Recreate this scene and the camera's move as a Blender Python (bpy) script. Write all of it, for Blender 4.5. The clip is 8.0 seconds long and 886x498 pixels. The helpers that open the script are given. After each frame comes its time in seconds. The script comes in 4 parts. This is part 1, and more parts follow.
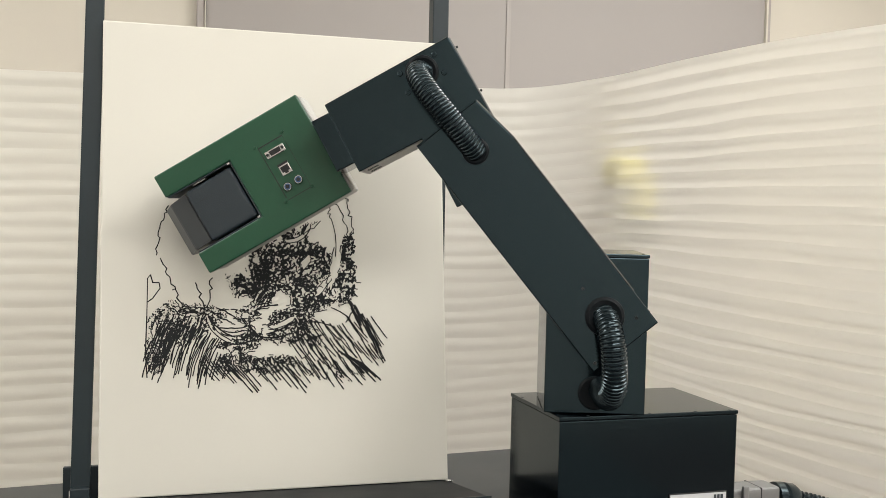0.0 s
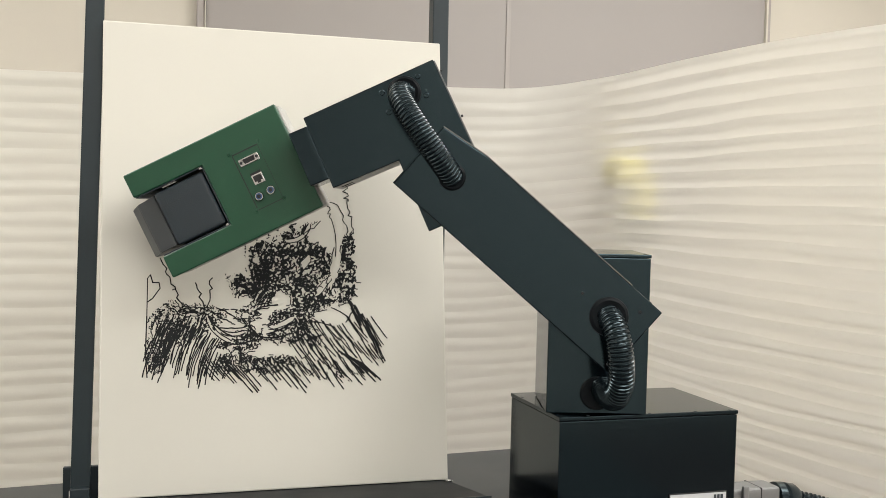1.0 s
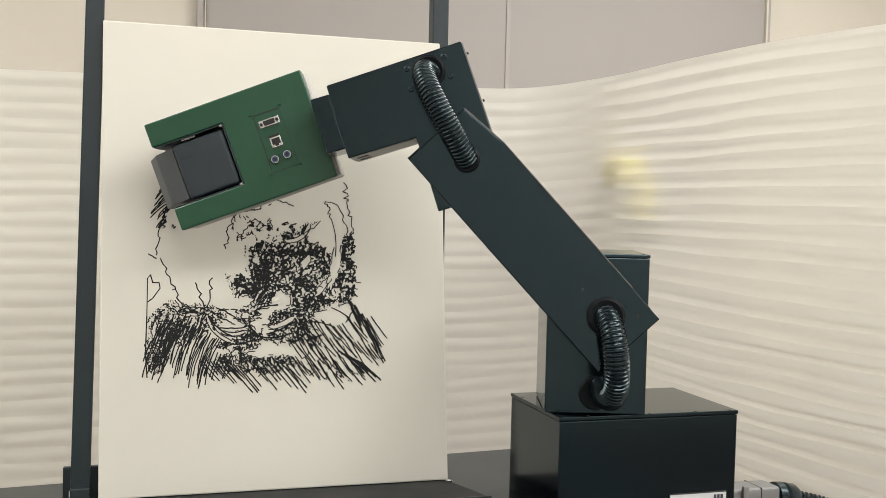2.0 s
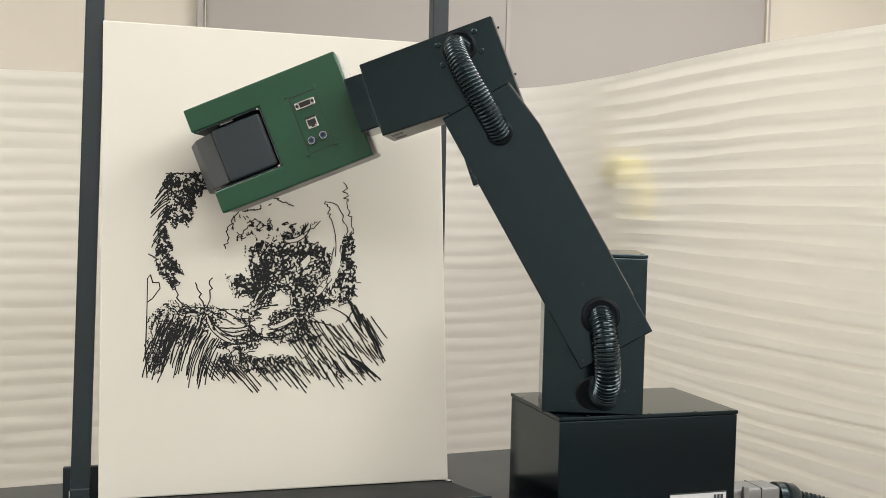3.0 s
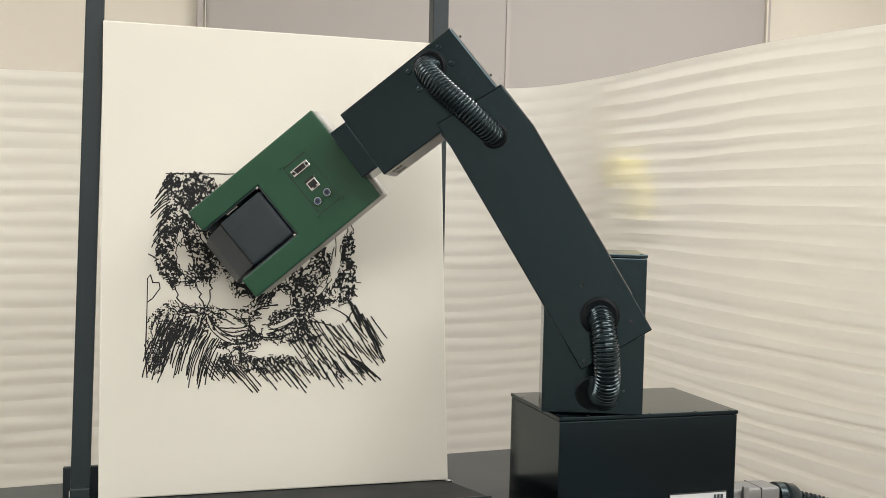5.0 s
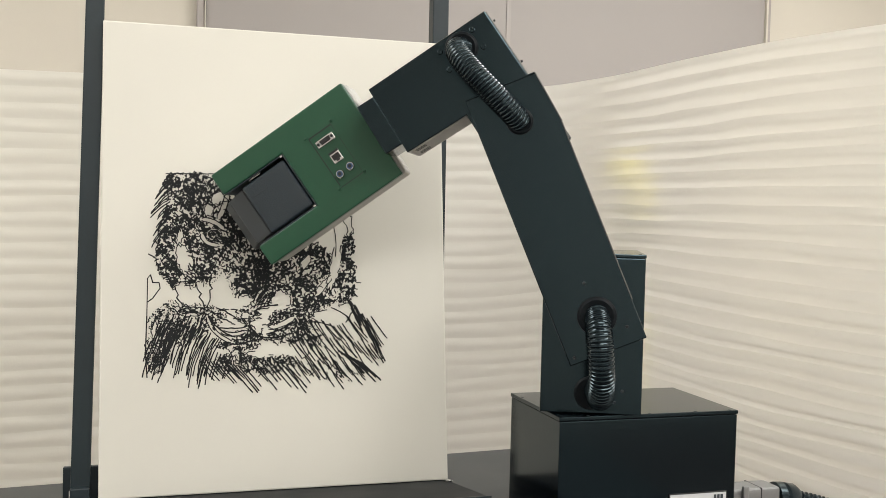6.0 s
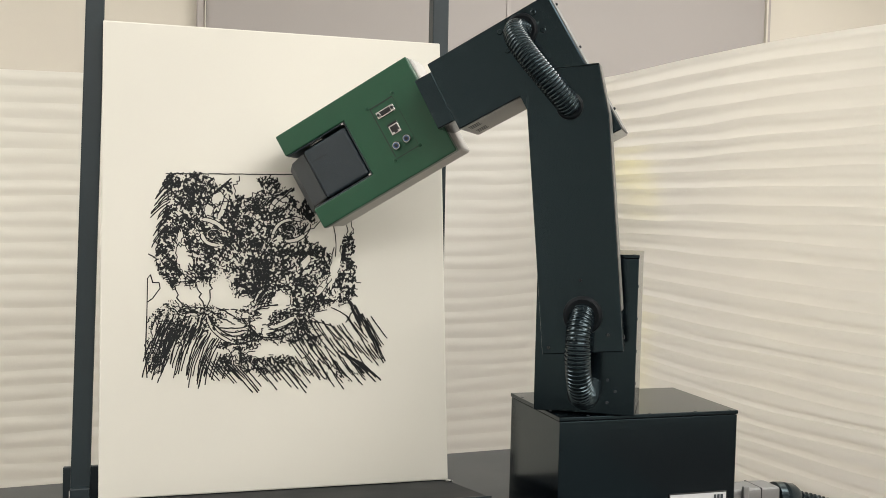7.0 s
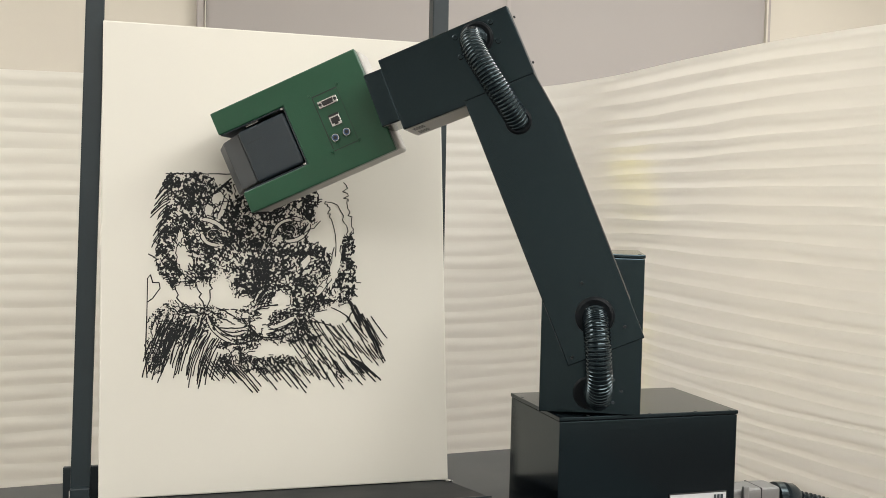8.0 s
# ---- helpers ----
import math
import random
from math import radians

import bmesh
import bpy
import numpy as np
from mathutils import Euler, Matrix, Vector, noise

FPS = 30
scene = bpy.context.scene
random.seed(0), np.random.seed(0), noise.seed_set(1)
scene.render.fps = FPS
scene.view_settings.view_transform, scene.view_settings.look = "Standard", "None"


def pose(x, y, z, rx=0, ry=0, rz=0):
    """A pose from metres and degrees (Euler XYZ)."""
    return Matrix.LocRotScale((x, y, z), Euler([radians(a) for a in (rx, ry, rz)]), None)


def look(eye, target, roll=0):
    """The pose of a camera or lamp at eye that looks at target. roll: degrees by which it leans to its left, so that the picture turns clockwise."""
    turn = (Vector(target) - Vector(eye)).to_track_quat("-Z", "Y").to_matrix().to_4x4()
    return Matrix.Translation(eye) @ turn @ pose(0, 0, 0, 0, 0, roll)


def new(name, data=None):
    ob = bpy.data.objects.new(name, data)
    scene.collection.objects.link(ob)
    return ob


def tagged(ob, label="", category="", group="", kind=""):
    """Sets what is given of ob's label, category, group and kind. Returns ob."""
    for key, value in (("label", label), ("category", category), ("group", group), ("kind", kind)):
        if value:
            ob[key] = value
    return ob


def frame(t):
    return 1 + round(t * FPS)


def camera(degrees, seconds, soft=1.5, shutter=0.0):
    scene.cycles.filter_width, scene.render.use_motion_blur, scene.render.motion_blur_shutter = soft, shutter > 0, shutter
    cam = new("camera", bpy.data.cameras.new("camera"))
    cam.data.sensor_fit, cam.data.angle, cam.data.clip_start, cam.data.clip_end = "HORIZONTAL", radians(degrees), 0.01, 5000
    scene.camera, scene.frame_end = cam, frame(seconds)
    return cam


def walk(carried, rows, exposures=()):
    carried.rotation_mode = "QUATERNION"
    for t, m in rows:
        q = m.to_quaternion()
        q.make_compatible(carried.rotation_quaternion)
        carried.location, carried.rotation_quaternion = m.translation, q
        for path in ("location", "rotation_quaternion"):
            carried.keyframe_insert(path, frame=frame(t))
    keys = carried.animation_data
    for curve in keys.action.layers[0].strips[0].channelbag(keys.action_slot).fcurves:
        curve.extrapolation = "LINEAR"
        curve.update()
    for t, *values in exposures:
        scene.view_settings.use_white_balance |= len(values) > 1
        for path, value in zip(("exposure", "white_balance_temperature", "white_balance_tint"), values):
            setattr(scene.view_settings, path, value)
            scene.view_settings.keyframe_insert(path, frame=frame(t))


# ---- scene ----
EYE = Vector((0.0, 0.0, 1.29))
YAW, PITCH = radians(17.311), radians(-2.666)
AIM = EYE + Vector((math.sin(YAW) * math.cos(PITCH), math.cos(YAW) * math.cos(PITCH), math.sin(PITCH)))
cam = camera(45.593, 8.0, soft=0.6)
walk(cam, [(0.0, look(EYE, AIM, 1.371)), (8.0, look(EYE, AIM, 1.371))], exposures=[(0.0, 0.0, 6500, 10), (8.0, 0.0, 6500, 10)])

# ---- light: a room under assumed, unseen ceiling luminaires ----
CEIL = 3.2
world = bpy.data.worlds.new("room_air")
world.use_nodes = True
world.node_tree.nodes["Background"].inputs[0].default_value = (0.9, 0.95, 1.0, 1)
world.node_tree.nodes["Background"].inputs[1].default_value = 0.05
scene.world = world
# placed freely to even the light; the second is added to brighten the left
LAMPS = [(2.4, 2.5), (-1.6, 2.0), (0.2, -1.4), (2.2, -1.4), (2.5, 0.4)]
LAMP_WATTS = 58.5


def ceiling_lamp(x, y):
    data = bpy.data.lights.new("tube_light", "AREA")
    data.shape, data.size, data.size_y = "RECTANGLE", 1.8, 1.2
    data.energy, data.color = LAMP_WATTS, (0.96, 0.96, 0.93)
    ob = new("tube_light", data)
    ob.matrix_basis = pose(x, y, CEIL - 0.075)
    return ob


for lx, ly in LAMPS:
    ceiling_lamp(lx, ly)


# ---- materials ----
def material(name, color, rough=0.5, metal=0.0, vary=0.12, scale=9.0, fine=160.0, bump=0.08, rough_vary=0.1, spec=0.5, tint=(1, 1, 1)):
    """A surface with two scales of variation in colour and gloss, and fine relief."""
    m = bpy.data.materials.new(name)
    m.use_nodes = True
    n, l = m.node_tree.nodes, m.node_tree.links
    b = n["Principled BSDF"]
    tc = n.new("ShaderNodeTexCoord")
    big, small = n.new("ShaderNodeTexNoise"), n.new("ShaderNodeTexNoise")
    big.inputs["Scale"].default_value, big.inputs["Detail"].default_value = scale, 5
    small.inputs["Scale"].default_value, small.inputs["Detail"].default_value = fine, 3
    for t in (big, small):
        l.new(tc.outputs["Object"], t.inputs["Vector"])
    add = n.new("ShaderNodeMath")
    add.operation = "MULTIPLY_ADD"
    add.inputs[1].default_value = 0.35
    l.new(small.outputs["Fac"], add.inputs[0])
    l.new(big.outputs["Fac"], add.inputs[2])
    ramp = n.new("ShaderNodeMapRange")
    ramp.inputs["From Min"].default_value, ramp.inputs["From Max"].default_value = 0.35, 1.0
    ramp.inputs["To Min"].default_value, ramp.inputs["To Max"].default_value = 1 - vary, 1 + vary
    l.new(add.outputs[0], ramp.inputs["Value"])
    mul = n.new("ShaderNodeVectorMath")
    mul.operation = "SCALE"
    mul.inputs[0].default_value = color
    l.new(ramp.outputs[0], mul.inputs["Scale"])
    l.new(mul.outputs[0], b.inputs["Base Color"])
    rr = n.new("ShaderNodeMapRange")
    rr.inputs["To Min"].default_value, rr.inputs["To Max"].default_value = rough - rough_vary, rough + rough_vary
    l.new(big.outputs["Fac"], rr.inputs["Value"])
    l.new(rr.outputs[0], b.inputs["Roughness"])
    b.inputs["Metallic"].default_value = metal
    b.inputs["Specular IOR Level"].default_value = spec
    b.inputs["Specular Tint"].default_value = (*tint, 1)
    if bump:
        bp = n.new("ShaderNodeBump")
        bp.inputs["Strength"].default_value, bp.inputs["Distance"].default_value = bump, 0.002
        l.new(small.outputs["Fac"], bp.inputs["Height"])
        l.new(bp.outputs[0], b.inputs["Normal"])
    return m


def glow(name, color, strength):
    m = bpy.data.materials.new(name)
    m.use_nodes = True
    b = m.node_tree.nodes["Principled BSDF"]
    b.inputs["Base Color"].default_value = (*color, 1)
    b.inputs["Emission Color"].default_value = (*color, 1)
    b.inputs["Emission Strength"].default_value = strength
    return m


def foam_sheet(name):
    """White packing foam: mostly scatters, lets some blurred light through."""
    m = material(name, (0.655, 0.648, 0.60), 0.8, 0, 0.05, 3.0, 220.0, 0.15, 0.05, 0.2)
    n, l = m.node_tree.nodes, m.node_tree.links
    out, b = n["Material Output"], n["Principled BSDF"]
    tr, rf = n.new("ShaderNodeBsdfTranslucent"), n.new("ShaderNodeBsdfRefraction")
    tr.inputs["Color"].default_value = (0.75, 0.715, 0.65, 1)
    rf.inputs["Color"].default_value = (1, 0.98, 0.94, 1)
    rf.inputs["Roughness"].default_value, rf.inputs["IOR"].default_value = 0.95, 1.15
    m1, m2 = n.new("ShaderNodeMixShader"), n.new("ShaderNodeMixShader")
    m1.inputs[0].default_value, m2.inputs[0].default_value = 0.30, 0.30
    l.new(b.outputs[0], m1.inputs[1])
    l.new(tr.outputs[0], m1.inputs[2])
    l.new(m1.outputs[0], m2.inputs[1])
    l.new(rf.outputs[0], m2.inputs[2])
    l.new(m2.outputs[0], out.inputs["Surface"])
    return m


BLACK = material("black_powder_coat", (0.0010, 0.0018, 0.0027), 0.15, 0, 0.25, 7, 420, 0.015, 0.03, 0.52, (0.60, 0.88, 1.0))
BLACK_EDGE = material("paler_black_coat", (0.022, 0.029, 0.034), 0.36, 0, 0.3, 12, 300, 0.05, 0.1, 0.35)
HOSE = material("black_corrugated_plastic", (0.005, 0.008, 0.010), 0.15, 0, 0.2, 40, 300, 0.03, 0.04, 0.42, (0.70, 0.92, 1.0))
GREEN = material("green_enamel", (0.0105, 0.060, 0.030), 0.36, 0, 0.12, 8, 500, 0.10, 0.06, 0.42)
SHELL = material("pale_grey_shell", (0.43, 0.415, 0.39), 0.5, 0, 0.08, 10, 300, 0.05)
# motor grey made paler for light off the flank; the latch shares it
MOTOR_SIDE = material("lightened_grey_plastic", (0.052, 0.058, 0.062), 0.42, 0, 0.12, 14, 500, 0.08)
MOTOR = material("dark_grey_plastic", (0.0150, 0.0240, 0.0310), 0.36, 0, 0.15, 14, 500, 0.12)
STEEL = material("bright_steel", (0.50, 0.50, 0.49), 0.25, 1.0, 0.1, 40, 300, 0.03)
DARK = material("socket_black", (0.006, 0.006, 0.007), 0.5, 0, 0.2, 30, 300, 0.03)
BLUE = material("blue_plastic_collar", (0.03, 0.07, 0.16), 0.35, 0, 0.1, 30, 300, 0.03)
SCREW = material("black_oxide_screw", (0.006, 0.008, 0.010), 0.30, 0.0, 0.2, 60, 300, 0.03)
PAPER = material("white_board_paint", (0.618, 0.598, 0.535), 0.55, 0, 0.025, 2.2, 320, 0.02, 0.05, 0.35)
INK = material("black_marker_ink", (0.0085, 0.0095, 0.0105), 0.6, 0, 0.35, 60, 500, 0.0, 0.1, 0.2)
# paler than the arm: the edge's grazing reflection is put into the colour
RAIL = material("edge_sheen_grey", (0.10, 0.097, 0.09), 0.4, 0, 0.3, 20, 300, 0.05)
EASEL = material("black_painted_steel", (0.013, 0.021, 0.025), 0.42, 0, 0.2, 6, 260, 0.06, 0.1, 0.22)
LEDGE = material("matt_black_rubber", (0.006, 0.0075, 0.009), 0.5, 0, 0.2, 9, 300, 0.05, 0.08, 0.1)
TABLE = material("dark_grey_laminate", (0.022, 0.026, 0.028), 0.36, 0, 0.15, 5, 400, 0.05, 0.1, 0.3)
WALL = material("cream_wall_paint", (0.575, 0.535, 0.46), 0.7, 0, 0.04, 1.6, 180, 0.08)
PANEL = material("grey_wall_panel", (0.315, 0.291, 0.276), 0.6, 0, 0.04, 1.3, 200, 0.05)
PANEL_EDGE = material("panel_edge_trim", (0.34, 0.31, 0.29), 0.5, 0, 0.06, 3, 200, 0.03)
# floor out of view; its red-brown is picked to tint bounced light
FLOOR = material("red_brown_bounce_floor", (0.082, 0.058, 0.053), 0.5, 0, 0.12, 2.0, 120, 0.05)
# white of the unseen walls, chosen for bounced fill light
BOUNCE_WHITE = material("white_bounce_paint", (0.76, 0.74, 0.70), 0.75, 0, 0.03, 1.6, 150, 0.06)
CEILING = material("white_ceiling", (0.78, 0.77, 0.74), 0.8, 0, 0.03, 2, 90, 0.05)
FOAM = foam_sheet("ribbed_packing_foam")
YELLOW = material("yellow_machine_paint", (0.66, 0.58, 0.06), 0.4, 0, 0.08, 6, 200, 0.03)
LABEL = material("white_label_film", (0.47, 0.48, 0.49), 0.4, 0, 0.03, 12, 300, 0.02)
PLUG = material("grey_plug_housing", (0.145, 0.145, 0.142), 0.45, 0, 0.1, 14, 300, 0.05)
TUBE_GLOW = glow("lamp_diffuser", (1.0, 0.96, 0.9), 4.0)


# ---- mesh helpers ----
def finish(name, bm, mat, smooth=False, turn=True):
    if turn:
        bmesh.ops.recalc_face_normals(bm, faces=bm.faces)
    me = bpy.data.meshes.new(name)
    bm.to_mesh(me)
    bm.free()
    me.materials.append(mat)
    if smooth:
        me.polygons.foreach_set("use_smooth", [True] * len(me.polygons))
        me.set_sharp_from_angle(angle=radians(38))
    return me


def part(name, bm, mat, parent, label="", m=None, smooth=False, turn=True):
    ob = new(name, finish(name, bm, mat, smooth, turn))
    ob.parent = parent
    if m is not None:
        ob.matrix_basis = m
    return tagged(ob, label)


def thing(name, bm, mat, label, category, m=None, smooth=False, kind="", group=""):
    ob = new(name, finish(name, bm, mat, smooth))
    if m is not None:
        ob.matrix_basis = m
    return tagged(ob, label, category, group, kind)


def empty(name, label, category, m=None):
    ob = new(name)
    ob.empty_display_size = 0.05
    if m is not None:
        ob.matrix_basis = m
    return tagged(ob, label, category)


def box(x0, x1, y0, y1, z0, z1, bevel=0.0, bm=None, segments=2):
    b = bmesh.new()
    bmesh.ops.create_cube(b, size=1)
    for v in b.verts:
        v.co = Vector(((x0 + x1) / 2 + v.co.x * (x1 - x0), (y0 + y1) / 2 + v.co.y * (y1 - y0), (z0 + z1) / 2 + v.co.z * (z1 - z0)))
    if bevel:
        bmesh.ops.bevel(b, geom=b.edges[:], offset=bevel, segments=segments, profile=0.6, affect="EDGES")
    return merged(bm, b)


def merged(bm, b):
    if bm is None:
        return b
    me = bpy.data.meshes.new("scratch")
    b.to_mesh(me)
    b.free()
    bm.from_mesh(me)
    bpy.data.meshes.remove(me)
    return bm


def prism(outline, y0, y1, bevel=0.0, bm=None, segments=2):
    """A plate with that outline in x and z, from y0 to y1."""
    b = bmesh.new()
    front = [b.verts.new((x, y0, z)) for x, z in outline]
    back = [b.verts.new((x, y1, z)) for x, z in outline]
    b.faces.new(front)
    b.faces.new(back[::-1])
    for i in range(len(outline)):
        j = (i + 1) % len(outline)
        b.faces.new((front[i], back[i], back[j], front[j]))
    bmesh.ops.recalc_face_normals(b, faces=b.faces)
    if bevel:
        bmesh.ops.bevel(b, geom=b.edges[:], offset=bevel, segments=segments, profile=0.6, affect="EDGES")
    return merged(bm, b)


def turned(profile, sides=24, bm=None, m=None):
    """A body turned about the y axis; profile of (radius, y)."""
    b = bmesh.new()
    rows = []
    for r, y in profile:
        rows.append([b.verts.new((r * math.cos(2 * math.pi * k / sides), y, r * math.sin(2 * math.pi * k / sides))) for k in range(sides)])
    for p, q in zip(rows, rows[1:]):
        for k in range(sides):
            b.faces.new((p[k], p[(k + 1) % sides], q[(k + 1) % sides], q[k]))
    for row in (rows[0], rows[-1]):
        b.faces.new(row)
    if m is not None:
        b.transform(m)
    return merged(bm, b)


def swept(path, radius, sides=12, ridge=0.0, pitch=0.006):
    """A tube along a path of points; ridge makes it corrugated."""
    b = bmesh.new()
    pts = [Vector(p) for p in path]
    total, rows = 0.0, []
    for i, p in enumerate(pts):
        d = (pts[min(i + 1, len(pts) - 1)] - pts[max(i - 1, 0)]).normalized()
        side = d.cross(Vector((0.1, 0.2, 1))).normalized()
        up = side.cross(d)
        total += (p - pts[i - 1]).length if i else 0
        r = radius + ridge * math.sin(2 * math.pi * total / pitch)
        rows.append([b.verts.new(p + r * (side * math.cos(2 * math.pi * k / sides) + up * math.sin(2 * math.pi * k / sides))) for k in range(sides)])
    for p, q in zip(rows, rows[1:]):
        for k in range(sides):
            b.faces.new((p[k], p[(k + 1) % sides], q[(k + 1) % sides], q[k]))
    b.faces.new(rows[0])
    b.faces.new(rows[-1])
    return b


def bezier(p0, p1, p2, p3, s):
    r = 1 - s
    return p0 * r ** 3 + p1 * 3 * r * r * s + p2 * 3 * r * s * s + p3 * s ** 3


# ---- the room ----
# west, east and south walls and ceiling are unseen, set close as reflectors
X0, X1, Y0, Y1 = -2.6, 4.4, -2.8, 4.5
thing("floor", box(X0, X1, Y0, Y1, -0.1, 0, 0), FLOOR, "unseen floor, red-brown to bounce pinkish light", "floor", kind="structure")
thing("ceiling", box(X0, X1, Y0, Y1, CEIL, CEIL + 0.1, 0), CEILING, "unseen white ceiling that bounces light down", "ceiling", kind="structure")
thing("wall_west", box(X0 - 0.1, X0, Y0 - 0.1, Y1 + 0.1, 0, CEIL), BOUNCE_WHITE, "unseen white side wall added to bounce light", "wall", kind="structure")
thing("wall_east", box(X1, X1 + 0.1, Y0 - 0.1, Y1 + 0.1, 0, CEIL), BOUNCE_WHITE, "unseen white side wall added to bounce light", "wall", kind="structure")
thing("wall_south", box(X0, X1, Y0 - 0.1, Y0, 0, CEIL), BOUNCE_WHITE, "unseen white wall added to bounce light onto the board", "wall", kind="structure")
wall = thing("wall_north", box(X0, X1, Y1, Y1 + 0.1, 0, CEIL), WALL, "cream wall with two tall grey panels set on it", "wall", kind="structure")


def wall_panels():
    """Two tall grey leaves with a narrow seam, a flat jamb and a thin edge strip."""
    part("panel", box(0.349, 1.668, Y1 - 0.035, Y1 - 0.002, 0.0, 2.4, 0.003), PANEL, wall, "flat grey panel")
    part("panel", box(1.676, 2.995, Y1 - 0.035, Y1 - 0.002, 0.0, 2.4, 0.003), PANEL, wall, "flat grey panel")
    part("jamb", box(0.312, 0.340, Y1 - 0.045, Y1 - 0.002, 0.0, 2.44, 0.003), PANEL_EDGE, wall, "grey jamb strip")
    part("edge_strip", box(0.342, 0.347, Y1 - 0.055, Y1 - 0.002, 0.0, 2.4, 0.001), WALL, wall, "pale edge strip")
    part("edge_strip", box(2.997, 3.006, Y1 - 0.05, Y1 - 0.002, 0.0, 2.4, 0.001), WALL, wall, "pale edge strip")
    part("jamb", box(3.008, 3.022, Y1 - 0.045, Y1 - 0.002, 0.0, 2.44, 0.001), PANEL_EDGE, wall, "grey jamb strip")
    part("seam_strip", box(1.662, 1.682, Y1 - 0.041, Y1 - 0.0352, 0.0, 2.4, 0.0015), PANEL_EDGE, wall, "narrow cover strip between the panels")


wall_panels()


def luminaire(x, y):
    ob = empty("ceiling_light", "assumed ceiling light out of view, with a glowing diffuser", "ceiling light", pose(x, y, CEIL))
    tagged(ob, group="ceiling lights")
    part("housing", box(-0.94, 0.94, -0.63, 0.63, -0.05, 0, 0.006), CEILING, ob)
    part("diffuser", box(-0.90, 0.90, -0.60, 0.60, -0.066, -0.051, 0.004), TUBE_GLOW, ob, "glowing opal diffuser")


for lx, ly in LAMPS:
    luminaire(lx, ly)


# ---- the ribbed foam sheet that screens the table ----
def screen_plan(s):
    """Plan of the sheet: along the back, round a soft corner, then forward. s in metres of length."""
    back, turn = 2.83, 0.23
    if s < back:
        return Vector((-1.62 + s, 3.10, 0)), Vector((0, -1, 0))
    arc = turn * math.pi / 2
    if s < back + arc:
        a = (s - back) / turn
        return Vector((-1.62 + back + turn * math.sin(a), 3.10 - turn + turn * math.cos(a), 0)), Vector((-math.sin(a), -math.cos(a), 0))
    # the forward part flares outwards towards its free end
    d = s - back - arc
    flare = 0.09 * d ** 3 if d < 1.15 else 0.137 + 0.36 * (d - 1.15)
    slope = 0.27 * d * d if d < 1.15 else 0.36
    return Vector((-1.62 + back + turn + flare, 3.10 - turn - d, 0)), Vector((-1, -slope, 0)).normalized()


def foam_point(s, k):
    """A point of the sheet at s metres along it, k ribs below its top edge."""
    p, n = screen_plan(s)
    top = sum(float(np.interp(s + o, (0, 1.4, 2.2, 2.7, 2.82, 2.95, 3.1, 6), (1.61, 1.616, 1.628, 1.638, 1.643, 1.660, 1.68, 1.68))) for o in (-0.06, 0, 0.06)) / 3
    drop = k * 0.0432
    # each rib wanders a little along its length
    drift = 0.010 * noise.noise((s * 1.3, k * 0.22, 1.7)) + 0.006 * noise.noise((s * 3.7, k * 0.9, 8.1))
    drift += 0.012 * max(0, s - 3.2) * max(0, drop - 0.5)
    z = top - drop - drift * min(1, drop / 0.12)
    wave = 0.014 * noise.noise((s * 1.1, z * 0.9, 2.0)) + 0.005 * noise.noise((s * 4.5, z * 3.0, 5.0))
    return p + n * wave + Vector((0, 0, max(0.004, z))), n


def foam_screen():
    ob = empty("foam_screen", "hanging white ribbed foam sheet that screens the table", "screen")
    length, cols, ribs, per = 5.6, 280, 38, 10
    for r in range(ribs):
        b = bmesh.new()
        rows = []
        for j in range(per + 1):
            row = []
            for i in range(cols + 1):
                s = length * i / cols
                q, n = foam_point(s, r + j / per)
                ph = math.sin(math.pi * j / per)
                amp = (0.0024 + 0.0082 * min(1, max(0, (s - 2.95) / 0.2)) * (1 + 0.03 * r)) * (0.75 + 0.5 * noise.noise((s * 2.0, r * 3.1, 4.4)))
                q = q + n * amp * (0.25 * ph + 0.75 * ph * ph) + n * 0.0016 * ph * noise.noise((s * 9.0, r * 1.7 + j * 0.12, 14.0))
                row.append(b.verts.new(q))
            rows.append(row)
        for p, q in zip(rows, rows[1:]):
            for i in range(cols):
                b.faces.new((q[i], q[i + 1], p[i + 1], p[i]))
        rib = part("rib", b, FOAM, ob, turn=False)
        rib.data.polygons.foreach_set("use_smooth", [True] * len(rib.data.polygons))


foam_screen()


def yellow_machine():
    """A yellow jointed machine that shows dimly through the foam."""
    ob = empty("industrial_robot", "yellow industrial robot dimly seen through the foam sheet", "robot", pose(1.520, 2.90, 0))
    part("column", box(0.012, 0.062, -0.02, 0.12, 0.0, 0.95, 0.02), YELLOW, ob)
    part("housing", box(-0.07, 0.055, -0.02, 0.12, 1.345, 1.44, 0.042, segments=4), YELLOW, ob)
    part("forearm", box(0.025, 0.085, -0.015, 0.11, 1.245, 1.37, 0.03, segments=4), YELLOW, ob)
    part("wrist", box(0.02, 0.085, -0.035, 0.07, 1.165, 1.244, 0.02, segments=3), DARK, ob, "dark grey wrist")
    part("pillar", box(0.01, 0.07, 0.09, 0.16, 0.93, 1.34, 0.02), SHELL, ob)
    return ob


machine = yellow_machine()

# ---- table, easel and board ----
TOP = 0.75


